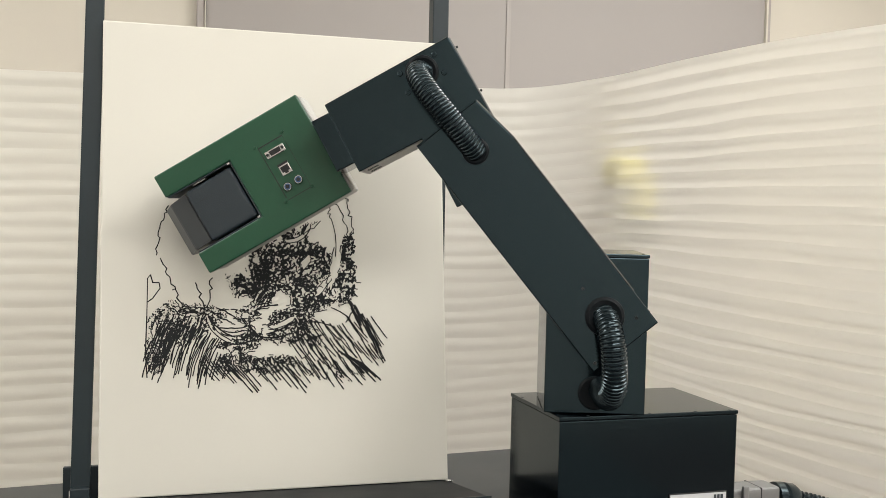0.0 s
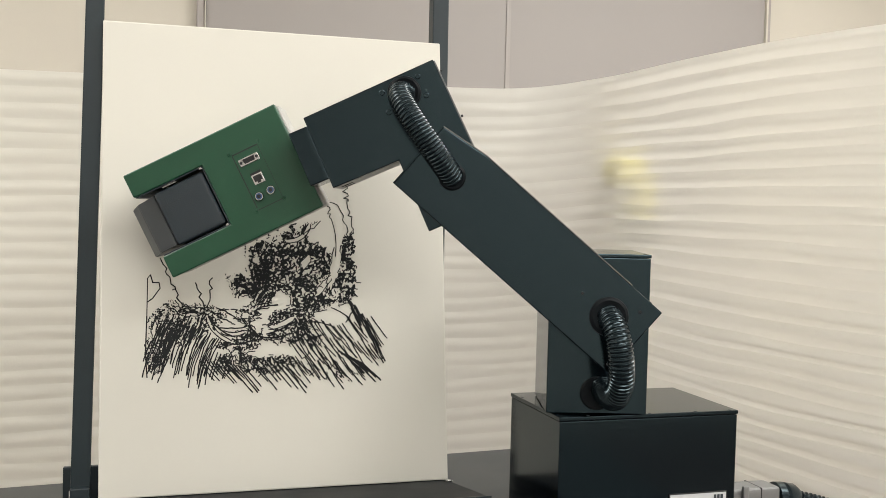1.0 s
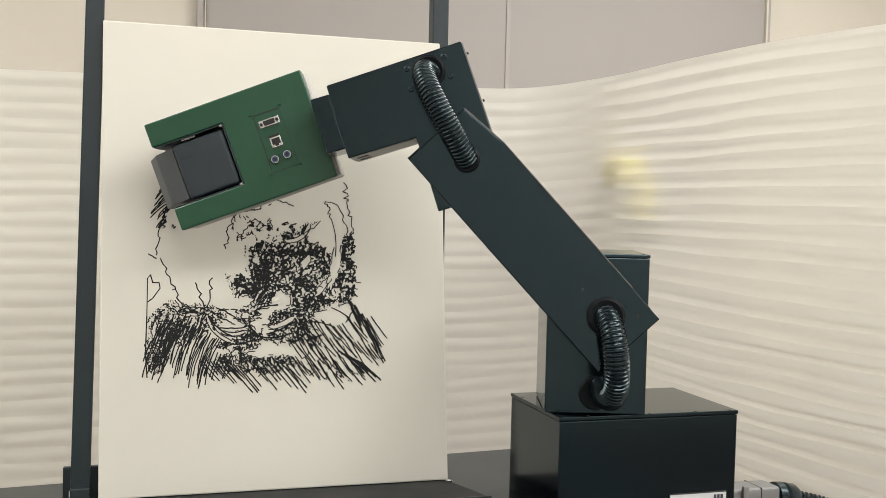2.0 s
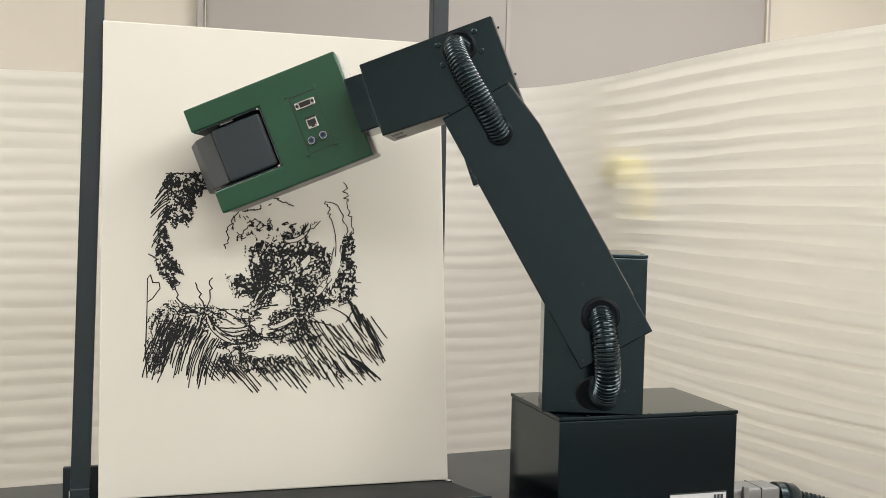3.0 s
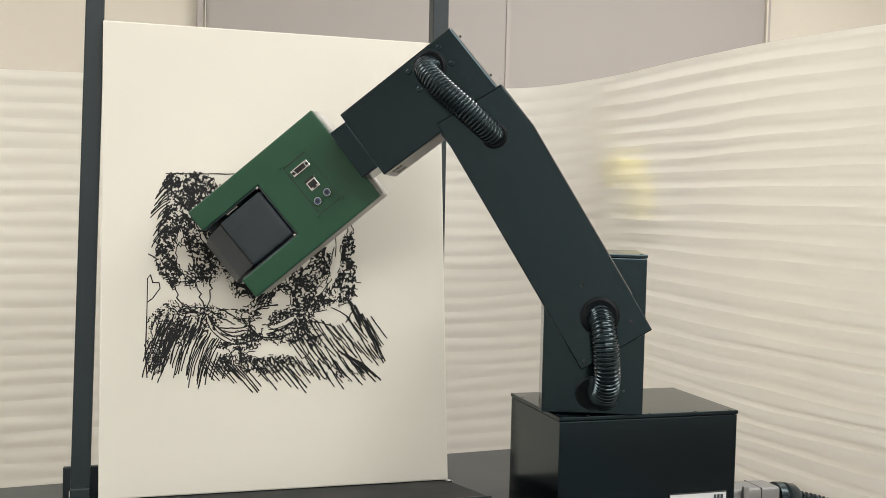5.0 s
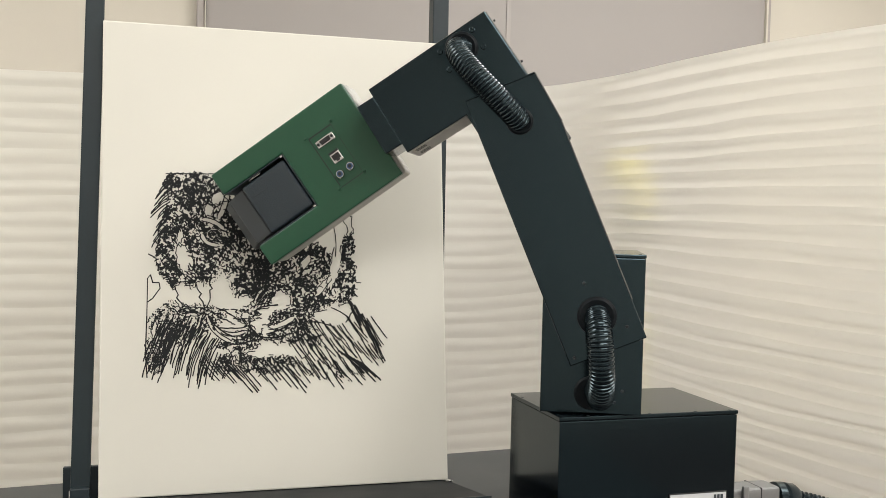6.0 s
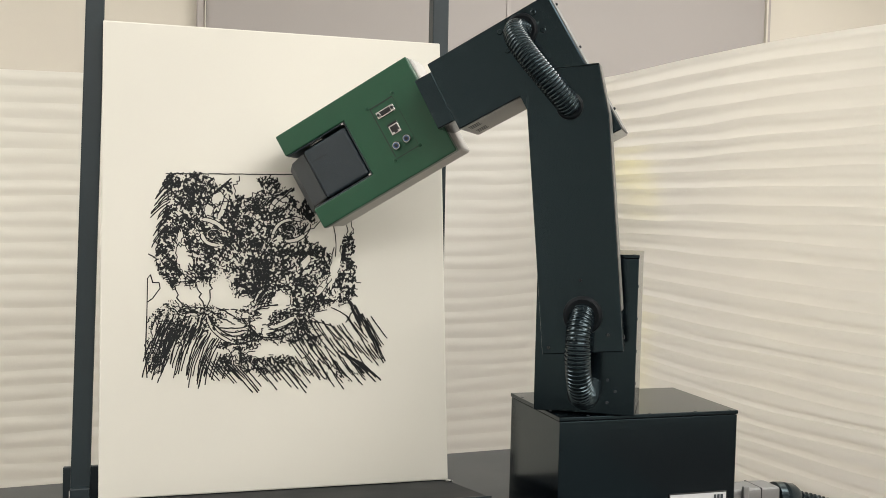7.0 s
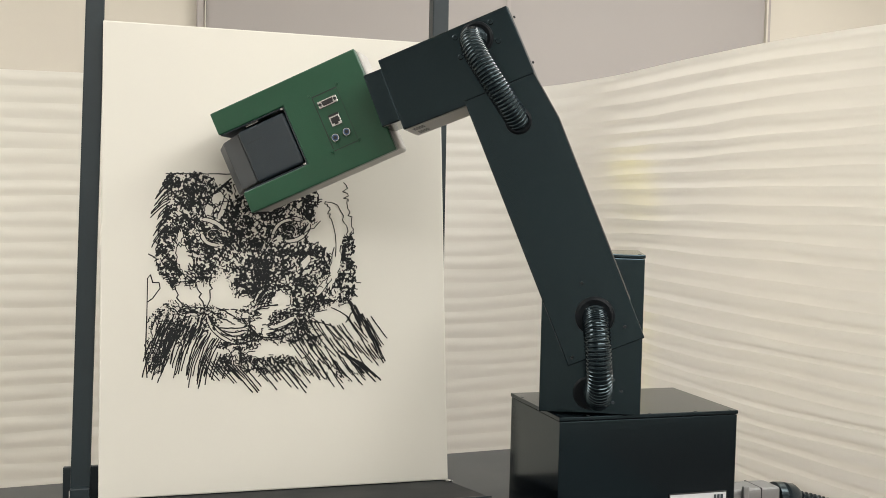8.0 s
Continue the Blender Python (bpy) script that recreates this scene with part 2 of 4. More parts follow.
def work_table():
    ob = empty("work_table", "dark grey laminate work table with steel legs", "table", pose(0.35, 1.25, 0, 0, 0, 5.4))
    part("tabletop", box(-1.25, 0.63, -0.75, 0.835, TOP - 0.03, TOP, 0.003), TABLE, ob)
    for x in (-1.15, 0.55):
        for y in (-0.65, 0.70):
            part("leg", box(x - 0.025, x + 0.025, y - 0.025, y + 0.025, 0, TOP - 0.0302, 0.004), EASEL, ob)
    part("apron", box(-1.12, 0.52, 0.69, 0.71, TOP - 0.12, TOP - 0.0302, 0.002), EASEL, ob)
    return ob


work_table()

LEAN = radians(8.13)
BOARD = Matrix.Translation((-0.0226, 1.7881, 0.7865)) @ Matrix.Rotation(-LEAN, 4, "X")
BW, BH, BT = 0.600, 0.804, 0.020


def drawing_board():
    """The board's front is the plane y = 0 of its own space; x along, z up."""
    return thing("drawing_board", box(0, BW, 0, BT, 0, BH, 0.0028), PAPER, "white painted drawing board standing on a black easel", "board", BOARD)


board = drawing_board()


def easel():
    ob = empty("easel", "black steel table easel with two masts", "easel", BOARD)
    for x, lean in ((-0.0290, 1.05), (0.577, 2.2)):
        part("mast", box(-0.0155, 0.0155, BT + 0.003, BT + 0.033, -0.034, 1.15, 0.002), EASEL, ob, m=pose(x, 0, 0, 0, lean, 0))
    part("cross_bar", box(-0.057, 0.575, BT + 0.034, BT + 0.054, -0.02, 0.050, 0.002), EASEL, ob)
    part("ledge", box(-0.035, 0.6, -0.225, 0.03, -0.026, -0.0008, 0.003), LEDGE, ob, "black ledge under the board")
    part("ledge_lip", box(-0.035, 0.6, -0.231, -0.2255, -0.026, 0.0015, 0.001), EASEL, ob)
    clamp = part("clamp", box(-0.0445, -0.0135, BT - 0.015, BT + 0.002, -0.02, 0.020, 0.003), EASEL, ob, "black clamp plate")
    part("edge_trim", box(-0.0455, -0.0435, BT - 0.0158, BT - 0.012, -0.014, 0.017, 0.0006), STEEL, clamp, "bright metal edge")
    part("catch", box(0.588, 0.598, -0.03, -0.012, -0.0004, 0.003, 0.001), STEEL, ob, "bright steel catch")
    return ob


easel()

# ---- the ink drawing: a big cat's head in marker line ----
# Sketch units: about a millimetre, y downwards, as if seen square on.
def on_board(x, y):
    u = x - 258
    return 0.073 + u * (0.000925 + 1.2e-7 * u), 0.356 + (500 - y) * (0.000945 + 1.1e-7 * u)


# where and when the pen fills in, in sketch units and seconds
SEEDS = [(285, 345, 0.9), (270, 380, 1.1), (300, 325, 2.0), (325, 320, 2.4), (288, 440, 2.2), (318, 370, 2.5), (355, 315, 2.8),
         (372, 355, 3.0), (325, 425, 3.1), (300, 480, 2.8), (335, 475, 3.5), (382, 440, 4.1), (362, 400, 3.7), (370, 480, 4.0),
         (402, 470, 4.6), (400, 405, 4.4), (408, 350, 3.9), (430, 445, 5.2), (432, 390, 5.5), (440, 335, 5.7), (460, 410, 6.0),
         (480, 380, 6.3), (490, 345, 6.5), (520, 400, 6.7), (545, 375, 6.9), (562, 335, 7.1), (590, 315, 7.3)]
STEP = 0.2


def drawn_at(x, y):
    """Seconds at which the ink at that place is laid; below zero when it is there from the start."""
    x, y = x + 16 * noise.noise((x * 0.06, y * 0.06, 1.1)), y + 16 * noise.noise((x * 0.06, y * 0.06, 7.7))
    if x > 432 and y > 392 and noise.noise((x * 0.085, y * 0.085, 4.1)) > 0.16:
        return -1
    if y > (520 if x < 385 else 488) or x > 572 and y > 345 or x > 448 and y > 428 or x > 475 and y > 385 and y > 470 - (x - 400) * 0.5:
        return -1
    return min((((x - a) ** 2 + (y - b) ** 2), t) for a, b, t in SEEDS)[1]


def inside(x, y, cx, cy, rx, ry, turn=0.0):
    c, s = math.cos(radians(turn)), math.sin(radians(turn))
    dx, dy = x - cx, y - cy
    return ((dx * c + dy * s) / rx) ** 2 + ((-dx * s + dy * c) / ry) ** 2


# dark masses of fur: centre, half axes, turn
FUR_EAR = [(342, 345, 44, 46, -30), (318, 385, 30, 40, 10), (300, 440, 24, 52, 8), (345, 440, 52, 62, 0), (305, 318, 20, 14, -20)]
FUR_BROW = [(415, 400, 55, 82, 0), (470, 440, 64, 78, 0), (500, 390, 58, 50, -20), (470, 340, 30, 32, 20), (540, 352, 26, 20, -35), (548, 396, 16, 14, 0)]
FUR_CHEEK = [(530, 460, 38, 74, 10), (562, 450, 22, 18, 20), (562, 480, 20, 40, 28), (616, 440, 12, 32, 4), (613, 500, 16, 46, 6), (585, 516, 42, 22, -20), (540, 545, 28, 38, 20)]
FUR_MUZZLE = [(455, 500, 42, 38, 0), (440, 580, 22, 36, 0), (505, 580, 30, 30, 0), (355, 560, 40, 18, 5), (425, 642, 44, 18, 0), (486, 646, 40, 15, -6), (420, 612, 34, 9, 0)]
FUR_MANE = [(302, 566, 40, 28, -20), (280, 615, 22, 46, 8), (548, 596, 22, 16, 40), (345, 484, 24, 16, 0), (308, 500, 8, 30, -20), (330, 590, 34, 22, -20)]
FUR = FUR_EAR + FUR_BROW + FUR_CHEEK + FUR_MUZZLE + FUR_MANE
# patches left white
PALE_BROW = [(385, 349, 13, 11, 0), (368, 370, 8, 11, 0), (435, 327, 24, 18, 0), (518, 333, 14, 11, -30), (496, 350, 13, 13, -30), (526, 385, 11, 4, 10), (572, 412, 27, 20, -10), (592, 385, 14, 40, 0)]
PALE_CHEEK = [(324, 456, 13, 27, -14), (317, 418, 5, 14, 10), (540, 465, 6, 15, 30), (592, 472, 8, 40, 14), (570, 508, 6, 20, 40), (322, 522, 15, 20, -20), (352, 518, 11, 20, 0)]
PALE_MUZZLE = [(388, 520, 17, 21, 0), (432, 532, 13, 10, 0), (498, 531, 17, 15, -20), (412, 576, 24, 10, 14), (436, 562, 12, 7, 30), (458, 574, 15, 15, 0), (472, 587, 12, 6, 0), (335, 556, 17, 4, 0)]
PALE_CHIN = [(466, 625, 25, 8, -6), (502, 615, 9, 15, 0), (578, 562, 27, 10, 0), (612, 548, 14, 10, 0), (275, 590, 6, 18, 0), (345, 602, 5, 22, 35)]
PALE = PALE_BROW + PALE_CHEEK + PALE_MUZZLE + PALE_CHIN
# pale bands with an outline: start, bend, end, half width
BANDS = [(402, 340, 396, 366, 385, 386, 4.2), (356, 386, 380, 387, 396, 405, 3.4), (356, 412, 360, 433, 387, 433, 3.2), (480, 424, 486, 384, 522, 386, 2.8),
         (498, 424, 538, 430, 548, 394, 3.2), (478, 368, 486, 348, 504, 340, 3.6), (451, 532, 455, 519, 464, 513, 1.8), (459, 536, 465, 524, 472, 517, 1.8),
         (443, 549, 458, 541, 476, 543, 3.6), (474, 581, 500, 577, 520, 562, 4.0), (391, 588, 410, 597, 432, 588, 2.6), (366, 562, 374, 592, 408, 606, 2.6)]


def band_path(band, n=10):
    x0, y0, xm, ym, x1, y1, _ = band
    return [(x0 * (1 - s) ** 2 + 2 * xm * s * (1 - s) + x1 * s * s, y0 * (1 - s) ** 2 + 2 * ym * s * (1 - s) + y1 * s * s) for s in (k / n for k in range(n + 1))]


BAND_PATHS = [(b[6], band_path(b)) for b in BANDS]
EYES = ((378, 413), (511, 404))


def band_gap(x, y):
    """Below zero inside a pale band."""
    best = 9.0
    for half, path in BAND_PATHS:
        if abs(x - path[5][0]) < 45 and abs(y - path[5][1]) < 45:
            best = min(best, min(math.hypot(x - a, y - b) for a, b in path) - half)
    return best


def fur(x, y):
    """Above zero where there is ink."""
    d = min(inside(x, y, *e) for e in FUR)
    face = inside(x, y, 440, 510, 150, 118) < 1
    if d > 1.3 and not face:
        return -1.0
    w = min(inside(x, y, *e) for e in PALE)
    # fur grows away from the nose
    out, round_ = math.hypot(x - 455, y - 500), math.atan2(y - 500, x - 455)
    n1 = noise.noise((x * 0.27, y * 0.25, 3.3))
    n2 = 0.5 * noise.noise((x * 0.5, y * 0.46, 9.1)) + 0.75 * noise.noise((out * 0.14, round_ * 27, 2.1))
    n3 = noise.noise((x * 0.05, y * 0.055, 6.0))
    value = (-0.03 if y < 535 else -0.36 if x < 395 else -0.2) + 0.6 * n1 + 0.85 * n2 + 0.5 * n3 - 1.6 * max(0, d - 0.85)
    # looser traced lines between the dark masses
    line = (0.14 if inside(x, y, 455, 570, 95, 55) < 1 else 0.10) - abs(0.8 * n1 + 0.35 * n3 + 0.2 * n2)
    if d < (1.5 if face else 1.15):
        value = max(value, 2.5 * line)
    if w < 1.25:
        value -= 2.2 * (1.25 - w) + 0.25
    for ex, ey in EYES:
        e = math.hypot((x - ex) / 1.35, y - ey)
        if e < 11:
            value = 0.9 if e < 3.0 else -0.1 + 1.2 * n2 if e < 6 else 0.5 + 0.9 * n2 if e < 8.5 else -0.2 + 0.9 * n2
    g = band_gap(x, y)
    if g < 1.0:
        value = min(value, 0.6 * g - 0.1)
    # the bridge of the nose is nearly solid
    if inside(x, y, 459, 494, 17, 34) < 1 and g > 0.5:
        value += 0.35
    return value


def fill_cells(batches):
    """Filled contours of the fur field."""
    g = 1.45
    nx, ny = int(400 / g), int(372 / g)
    grid = [[fur(252 + i * g, 300 + j * g) for i in range(nx + 1)] for j in range(ny + 1)]
    for j in range(ny):
        for i in range(nx):
            c = [(i, j), (i + 1, j), (i + 1, j + 1), (i, j + 1)]
            v = [grid[b][a] for a, b in c]
            if max(v) <= 0:
                continue
            poly = []
            for k in range(4):
                (ax, ay), (bx, by), va, vb = c[k], c[(k + 1) % 4], v[k], v[(k + 1) % 4]
                if va > 0:
                    poly.append((252 + ax * g, 300 + ay * g))
                if (va > 0) != (vb > 0):
                    s = va / (va - vb)
                    poly.append((252 + (ax + (bx - ax) * s) * g, 300 + (ay + (by - ay) * s) * g))
            if len(poly) > 2:
                batches[slot(*poly[0])].append(poly)


def slot(x, y):
    t = drawn_at(x, y)
    return -1 if t < 0 else round(t / STEP)


def stroke(batches, path, width=2.5, t=None):
    """A pen line along a path, with a slightly uneven width and blunt ends."""
    for i in range(len(path) - 1):
        (ax, ay), (bx, by) = path[i], path[i + 1]
        dx, dy = bx - ax, by - ay
        n = math.hypot(dx, dy) or 1
        w = width * (0.5 + 0.12 * noise.noise((ax * 0.2, ay * 0.2, 0.5)))
        ox, oy, ex, ey = -dy / n * w, dx / n * w, dx / n * w * 0.5, dy / n * w * 0.5
        key = slot((ax + bx) / 2, (ay + by) / 2) if t is None else (-1 if t < 0 else round(t / STEP))
        batches[key].append([(ax - ex + ox, ay - ey + oy), (bx + ex + ox, by + ey + oy), (bx + ex - ox, by + ey - oy), (ax - ex - ox, ay - ey - oy)])


def sweep(x, y, angle, length, bend, rng, shake=0.6, n=7):
    """A hair: a line from a root, in degrees, that bends along its way."""
    out, a = [], radians(angle)
    for k in range(n + 1):
        out.append((x + rng.uniform(-shake, shake), y + rng.uniform(-shake, shake)))
        x, y = x + math.cos(a) * length / n, y + math.sin(a) * length / n
        a += radians(bend) / n
    return out


def zigzag(a, b, rng, n=14, swing=5.0):
    out = []
    for k in range(n + 1):
        s = k / n
        out.append((a[0] + (b[0] - a[0]) * s + rng.uniform(-swing, swing) * (0 < k < n), a[1] + (b[1] - a[1]) * s + rng.uniform(-2, 2)))
    return out


def hair(batches, rng):
    # mane below the jaw: rows of hairs that curve down and outwards
    for k in range(30):
        s = k / 29
        x, y = 290 + 100 * s, 572 + 26 * s + rng.uniform(-8, 8)
        stroke(batches, sweep(x, y, 117 + 6 * s + rng.uniform(-3, 3), 66 + 34 * s + rng.uniform(-18, 8), -14 - 16 * s, rng, 0.8, 9), 2.1)
    for k in range(44):
        x, y = 266 + 100 * rng.random(), 552 + 46 * rng.random()
        stroke(batches, sweep(x, y, 116 + rng.uniform(-7, 7), rng.uniform(18, 44), -10, rng, 0.7), 2.2)
    for k in range(16):
        x, y = 264 + 2.8 * k, 606 + rng.uniform(-8, 30)
        stroke(batches, sweep(x, y, 110 + rng.uniform(-6, 6), rng.uniform(22, 46), -6, rng, 0.7), 2.3)
    # crossed hairs where the mane parts
    for k in range(9):
        stroke(batches, sweep(352 + 6.0 * k, 640 + rng.uniform(-4, 4), 54 + rng.uniform(-3, 3), rng.uniform(34, 50), -6, rng, 0.4), 2.2)
        stroke(batches, sweep(368 + 5.5 * k, 618 + 2 * k + rng.uniform(-4, 4), 112 + rng.uniform(-3, 3), rng.uniform(46, 70) - 3 * k, -4, rng, 0.4), 2.2)
    # long parallel hairs under the chin
    for k in range(14):
        x = 394 + 8.6 * k
        stroke(batches, sweep(x, 640 + 8 * math.sin(k * 0.6) + rng.uniform(-4, 4), 47 + rng.uniform(-2, 2), 58 + rng.uniform(-14, 12), 5, rng, 0.4), 2.4)
    # mane on the other side, in slanting rows
    for row, (y0, count, reach) in enumerate(((572, 26, 46), (606, 27, 44), (640, 22, 46))):
        for k in range(count):
            x = 516 + 5.6 * k - 6 * row + rng.uniform(-1.5, 1.5)
            stroke(batches, sweep(x, y0 + rng.uniform(-9, 9) - (6 if x > 600 and row == 0 else 0), 57 + rng.uniform(-6, 6), reach + rng.uniform(-14, 10), -6, rng, 0.5), 2.2)
    for k in range(17):
        stroke(batches, sweep(614 + 2.6 * k + rng.uniform(-2, 2), 530 + 3.0 * k + rng.uniform(-8, 10), 64 + rng.uniform(-4, 4), rng.uniform(38, 66), 4, rng, 0.5), 2.3)
    for k in range(8):
        stroke(batches, sweep(598 + 5.5 * k, 622 + 3 * k, 40 + rng.uniform(-4, 4), rng.uniform(44, 62), 6, rng, 0.5), 2.7)
    for k in range(12):
        stroke(batches, sweep(592 + rng.uniform(0, 45), 642 + rng.uniform(0, 34), 50, rng.uniform(2, 4), 0, rng, 0, 1), 2.2)
    for k in range(16):
        stroke(batches, sweep(540 + rng.uniform(0, 60), 622 + rng.uniform(0, 40), rng.uniform(20, 130), rng.uniform(6, 16), rng.uniform(-80, 80), rng, 0.8, 5), 2.2)
    # tufts of the ear on the near side
    for k in range(18):
        s = k / 17
        stroke(batches, sweep(308 - 16 * s + rng.uniform(-3, 3), 308 + 100 * s, 148 + rng.uniform(-6, 6) - 10 * s, rng.uniform(34, 60) * (1 - 0.4 * s), -22, rng, 0.4), 2.2)
    for k in range(9):
        stroke(batches, sweep(408 - 3 * k, 312 + 2.5 * k, 132 + rng.uniform(-5, 5), rng.uniform(10, 24), 0, rng), 2.5)
    for k in range(11):
        stroke(batches, sweep(548 - 8 * k, 312 + 4.0 * k, 136 + rng.uniform(-6, 6), rng.uniform(14, 34), 8, rng), 2.5)


def scribbles(batches, rng):
    """Short crooked pen marks all through the fur, along its growth."""
    for k in range(2600):
        x, y = rng.uniform(262, 662), rng.uniform(303, 662)
        if min(inside(x, y, *e) for e in FUR) > 1.06 or min(inside(x, y, *e) for e in PALE) < 1.12 or band_gap(x, y) < 1.5:
            continue
        if min(math.hypot((x - ex) / 1.35, y - ey) for ex, ey in EYES) < 9:
            continue
        if noise.noise((x * 0.06, y * 0.06, 12.0)) < rng.uniform(-0.75, 0.2) - 0.1:
            continue
        grow = math.degrees(math.atan2(y - 500, x - 455)) + 70 * noise.noise((x * 0.03, y * 0.03, 21.0))
        stroke(batches, sweep(x, y, grow + rng.uniform(-45, 45), rng.uniform(4, 11), rng.uniform(-120, 120), rng, 0.5, 4), rng.uniform(1.8, 2.5))


def outlines(batches, rng):
    """The traced rims of the pale patches and bands, and the rings of the eyes."""
    for cx, cy, rx, ry, turn in PALE:
        c, q = math.cos(radians(turn)), math.sin(radians(turn))
        loop = []
        for k in range(29):
            a = 2 * math.pi * k / 28
            g = 1.06 + 0.5 * noise.noise((cx + 2.6 * math.cos(a), cy + 2.6 * math.sin(a), 3.0)) + rng.uniform(-0.12, 0.12)
            u, v = g * rx * math.cos(a), g * ry * math.sin(a)
            loop.append((cx + u * c - v * q, cy + u * q + v * c))
        for p, q2 in zip(loop, loop[1:]):
            if min(inside(*p, *e) for e in FUR) < 1.25:
                stroke(batches, [p, q2], 1.7)
    for half, path in BAND_PATHS:
        for side in (-1, 1):
            edge = []
            for i, (x, y) in enumerate(path):
                (ax, ay), (bx, by) = path[max(0, i - 1)], path[min(len(path) - 1, i + 1)]
                n = math.hypot(bx - ax, by - ay)
                o = side * (half + 0.6) * (0.5 if i in (0, len(path) - 1) else 1)
                edge.append((x - (by - ay) / n * o + rng.uniform(-0.4, 0.4), y + (bx - ax) / n * o + rng.uniform(-0.4, 0.4)))
            stroke(batches, edge, 2.0)
    for ex, ey in EYES:
        for r in (4.6, 7.4, 10.2):
            a0, span = rng.uniform(0, 6), rng.uniform(3.6, 5.6)
            stroke(batches, [(ex + 1.35 * r * math.cos(a0 + span * k / 16), ey + r * math.sin(a0 + span * k / 16)) for k in range(17)], 1.7)


def contours(batches, rng):
    stroke(batches, [(261, 492), (260, 560), (258, 625), (261, 668)], 2.2, -1)
    stroke(batches, [(261, 492), (266, 486), (270, 500), (281, 500), (283, 510), (270, 528), (262, 534)], 2.0, -1)
    for k in range(20):
        a = 292 + 15.2 * k
        stroke(batches, [(a, 303.5 + rng.uniform(-0.5, 0.5)), (a + 15.2, 303.5 + rng.uniform(-0.5, 0.5))], 2.0, 1.0 if a < 410 else 6.2 + (a - 410) / 150)
    stroke(batches, zigzag((610, 318), (618, 352), rng, 9, 7), 1.6, -1)
    stroke(batches, zigzag((616, 352), (627, 412), rng, 12, 3.5), 1.6, -1)
    stroke(batches, zigzag((577, 353), (586, 382), rng, 10, 4), 1.6, -1)
    stroke(batches, [(577, 353), (590, 355), (599, 359), (603, 368), (609, 378)], 1.6, -1)
    stroke(batches, zigzag((609, 378), (614, 412), rng, 8, 4), 1.6, -1)
    stroke(batches, sweep(587, 384, 72, 70, 28, rng, 0.2, 9), 1.7, -1)
    stroke(batches, zigzag((297, 362), (282, 402), rng, 8, 3), 2.0, -1)
    stroke(batches, zigzag((282, 402), (276, 452), rng, 8, 3), 2.0, -1)
    stroke(batches, zigzag((283, 455), (300, 492), rng, 6, 3), 2.0, -1)
    stroke(batches, zigzag((300, 490), (322, 545), rng, 9, 3), 2.2, -1)
    stroke(batches, zigzag((375, 492), (366, 545), rng, 9, 4), 2.2, -1)
    stroke(batches, zigzag((345, 500), (362, 545), rng, 9, 4), 2.2, -1)
    stroke(batches, zigzag((322, 543), (372, 545), rng, 10, 2), 2.2, -1)
    # first traced lines over the brow, before the fur fills in
    for a, b in (((398, 440), (404, 396)), ((404, 396), (438, 352)), ((438, 352), (482, 346)), ((482, 346), (520, 360)), ((420, 424), (450, 386)), ((450, 386), (478, 402)), ((428, 372), (462, 366))):
        stroke(batches, zigzag(a, b, rng, 11, 5), 1.8, -1)
    for k in range(26):
        stroke(batches, sweep(rng.uniform(410, 480), rng.uniform(352, 420), rng.uniform(40, 140), rng.uniform(5, 12), rng.uniform(-120, 120), rng, 0.8, 5), 1.8, -1)
    # muzzle, nose and mouth
    stroke(batches, sweep(322, 556, -12, 48, 34, rng, 0.4, 8), 2.6)
    stroke(batches, sweep(368, 560, 58, 62, -44, rng, 0.4, 9), 3.0)
    stroke(batches, sweep(382, 545, 20, 40, 20, rng, 0.8, 7), 2.6)
    stroke(batches, sweep(388, 580, 8, 52, -24, rng, 0.8, 8), 2.4)
    stroke(batches, sweep(395, 608, 12, 56, -44, rng, 0.5, 9), 2.8)
    stroke(batches, sweep(440, 560, 96, 40, -70, rng, 0.5, 8), 3.0)
    stroke(batches, sweep(446, 592, 22, 66, -50, rng, 0.5, 9), 3.0)
    stroke(batches, sweep(452, 548, -22, 40, 26, rng, 0.5, 7), 2.6)
    stroke(batches, sweep(470, 592, -14, 56, -22, rng, 0.5, 8), 2.6)
    # whisker pads and chin
    for k in range(7):
        stroke(batches, sweep(384 + 9 * k, 566 + rng.uniform(-8, 14), rng.uniform(-20, 40), rng.uniform(10, 18), rng.uniform(-90, 90), rng, 1.0, 7), 2.1)
        stroke(batches, sweep(452 + 12 * k, 566 + rng.uniform(-12, 20), rng.uniform(-40, 10), rng.uniform(10, 20), rng.uniform(-90, 90), rng, 1.0, 7), 2.1)
        stroke(batches, zigzag((410 + 16 * k, 602 + rng.uniform(-3, 3)), (424 + 16 * k, 606 + rng.uniform(-4, 4)), rng, 5, 3), 2.2)
        stroke(batches, zigzag((318 + 18 * k, 548 + rng.uniform(-3, 3)), (332 + 18 * k, 552 + rng.uniform(-6, 6)), rng, 5, 4), 2.2)
    for k in range(5):
        stroke(batches, sweep(448 + 6 * k, 546 - k, -66, 28, 20, rng, 0.3, 6), 2.0)
    stroke(batches, sweep(548, 570, 4, 40, 22, rng, 0.8, 7), 2.2)
    stroke(batches, sweep(586, 545, 26, 34, 8, rng, 0.8, 6), 2.2)
    stroke(batches, sweep(612, 572, -62, 34, 8, rng, 0.8, 6), 2.2)
    # a stray hair of the cheek
    stroke(batches, sweep(262, 449, 28, 16, 0, rng, 0.6, 4), 2.4, 1.4)


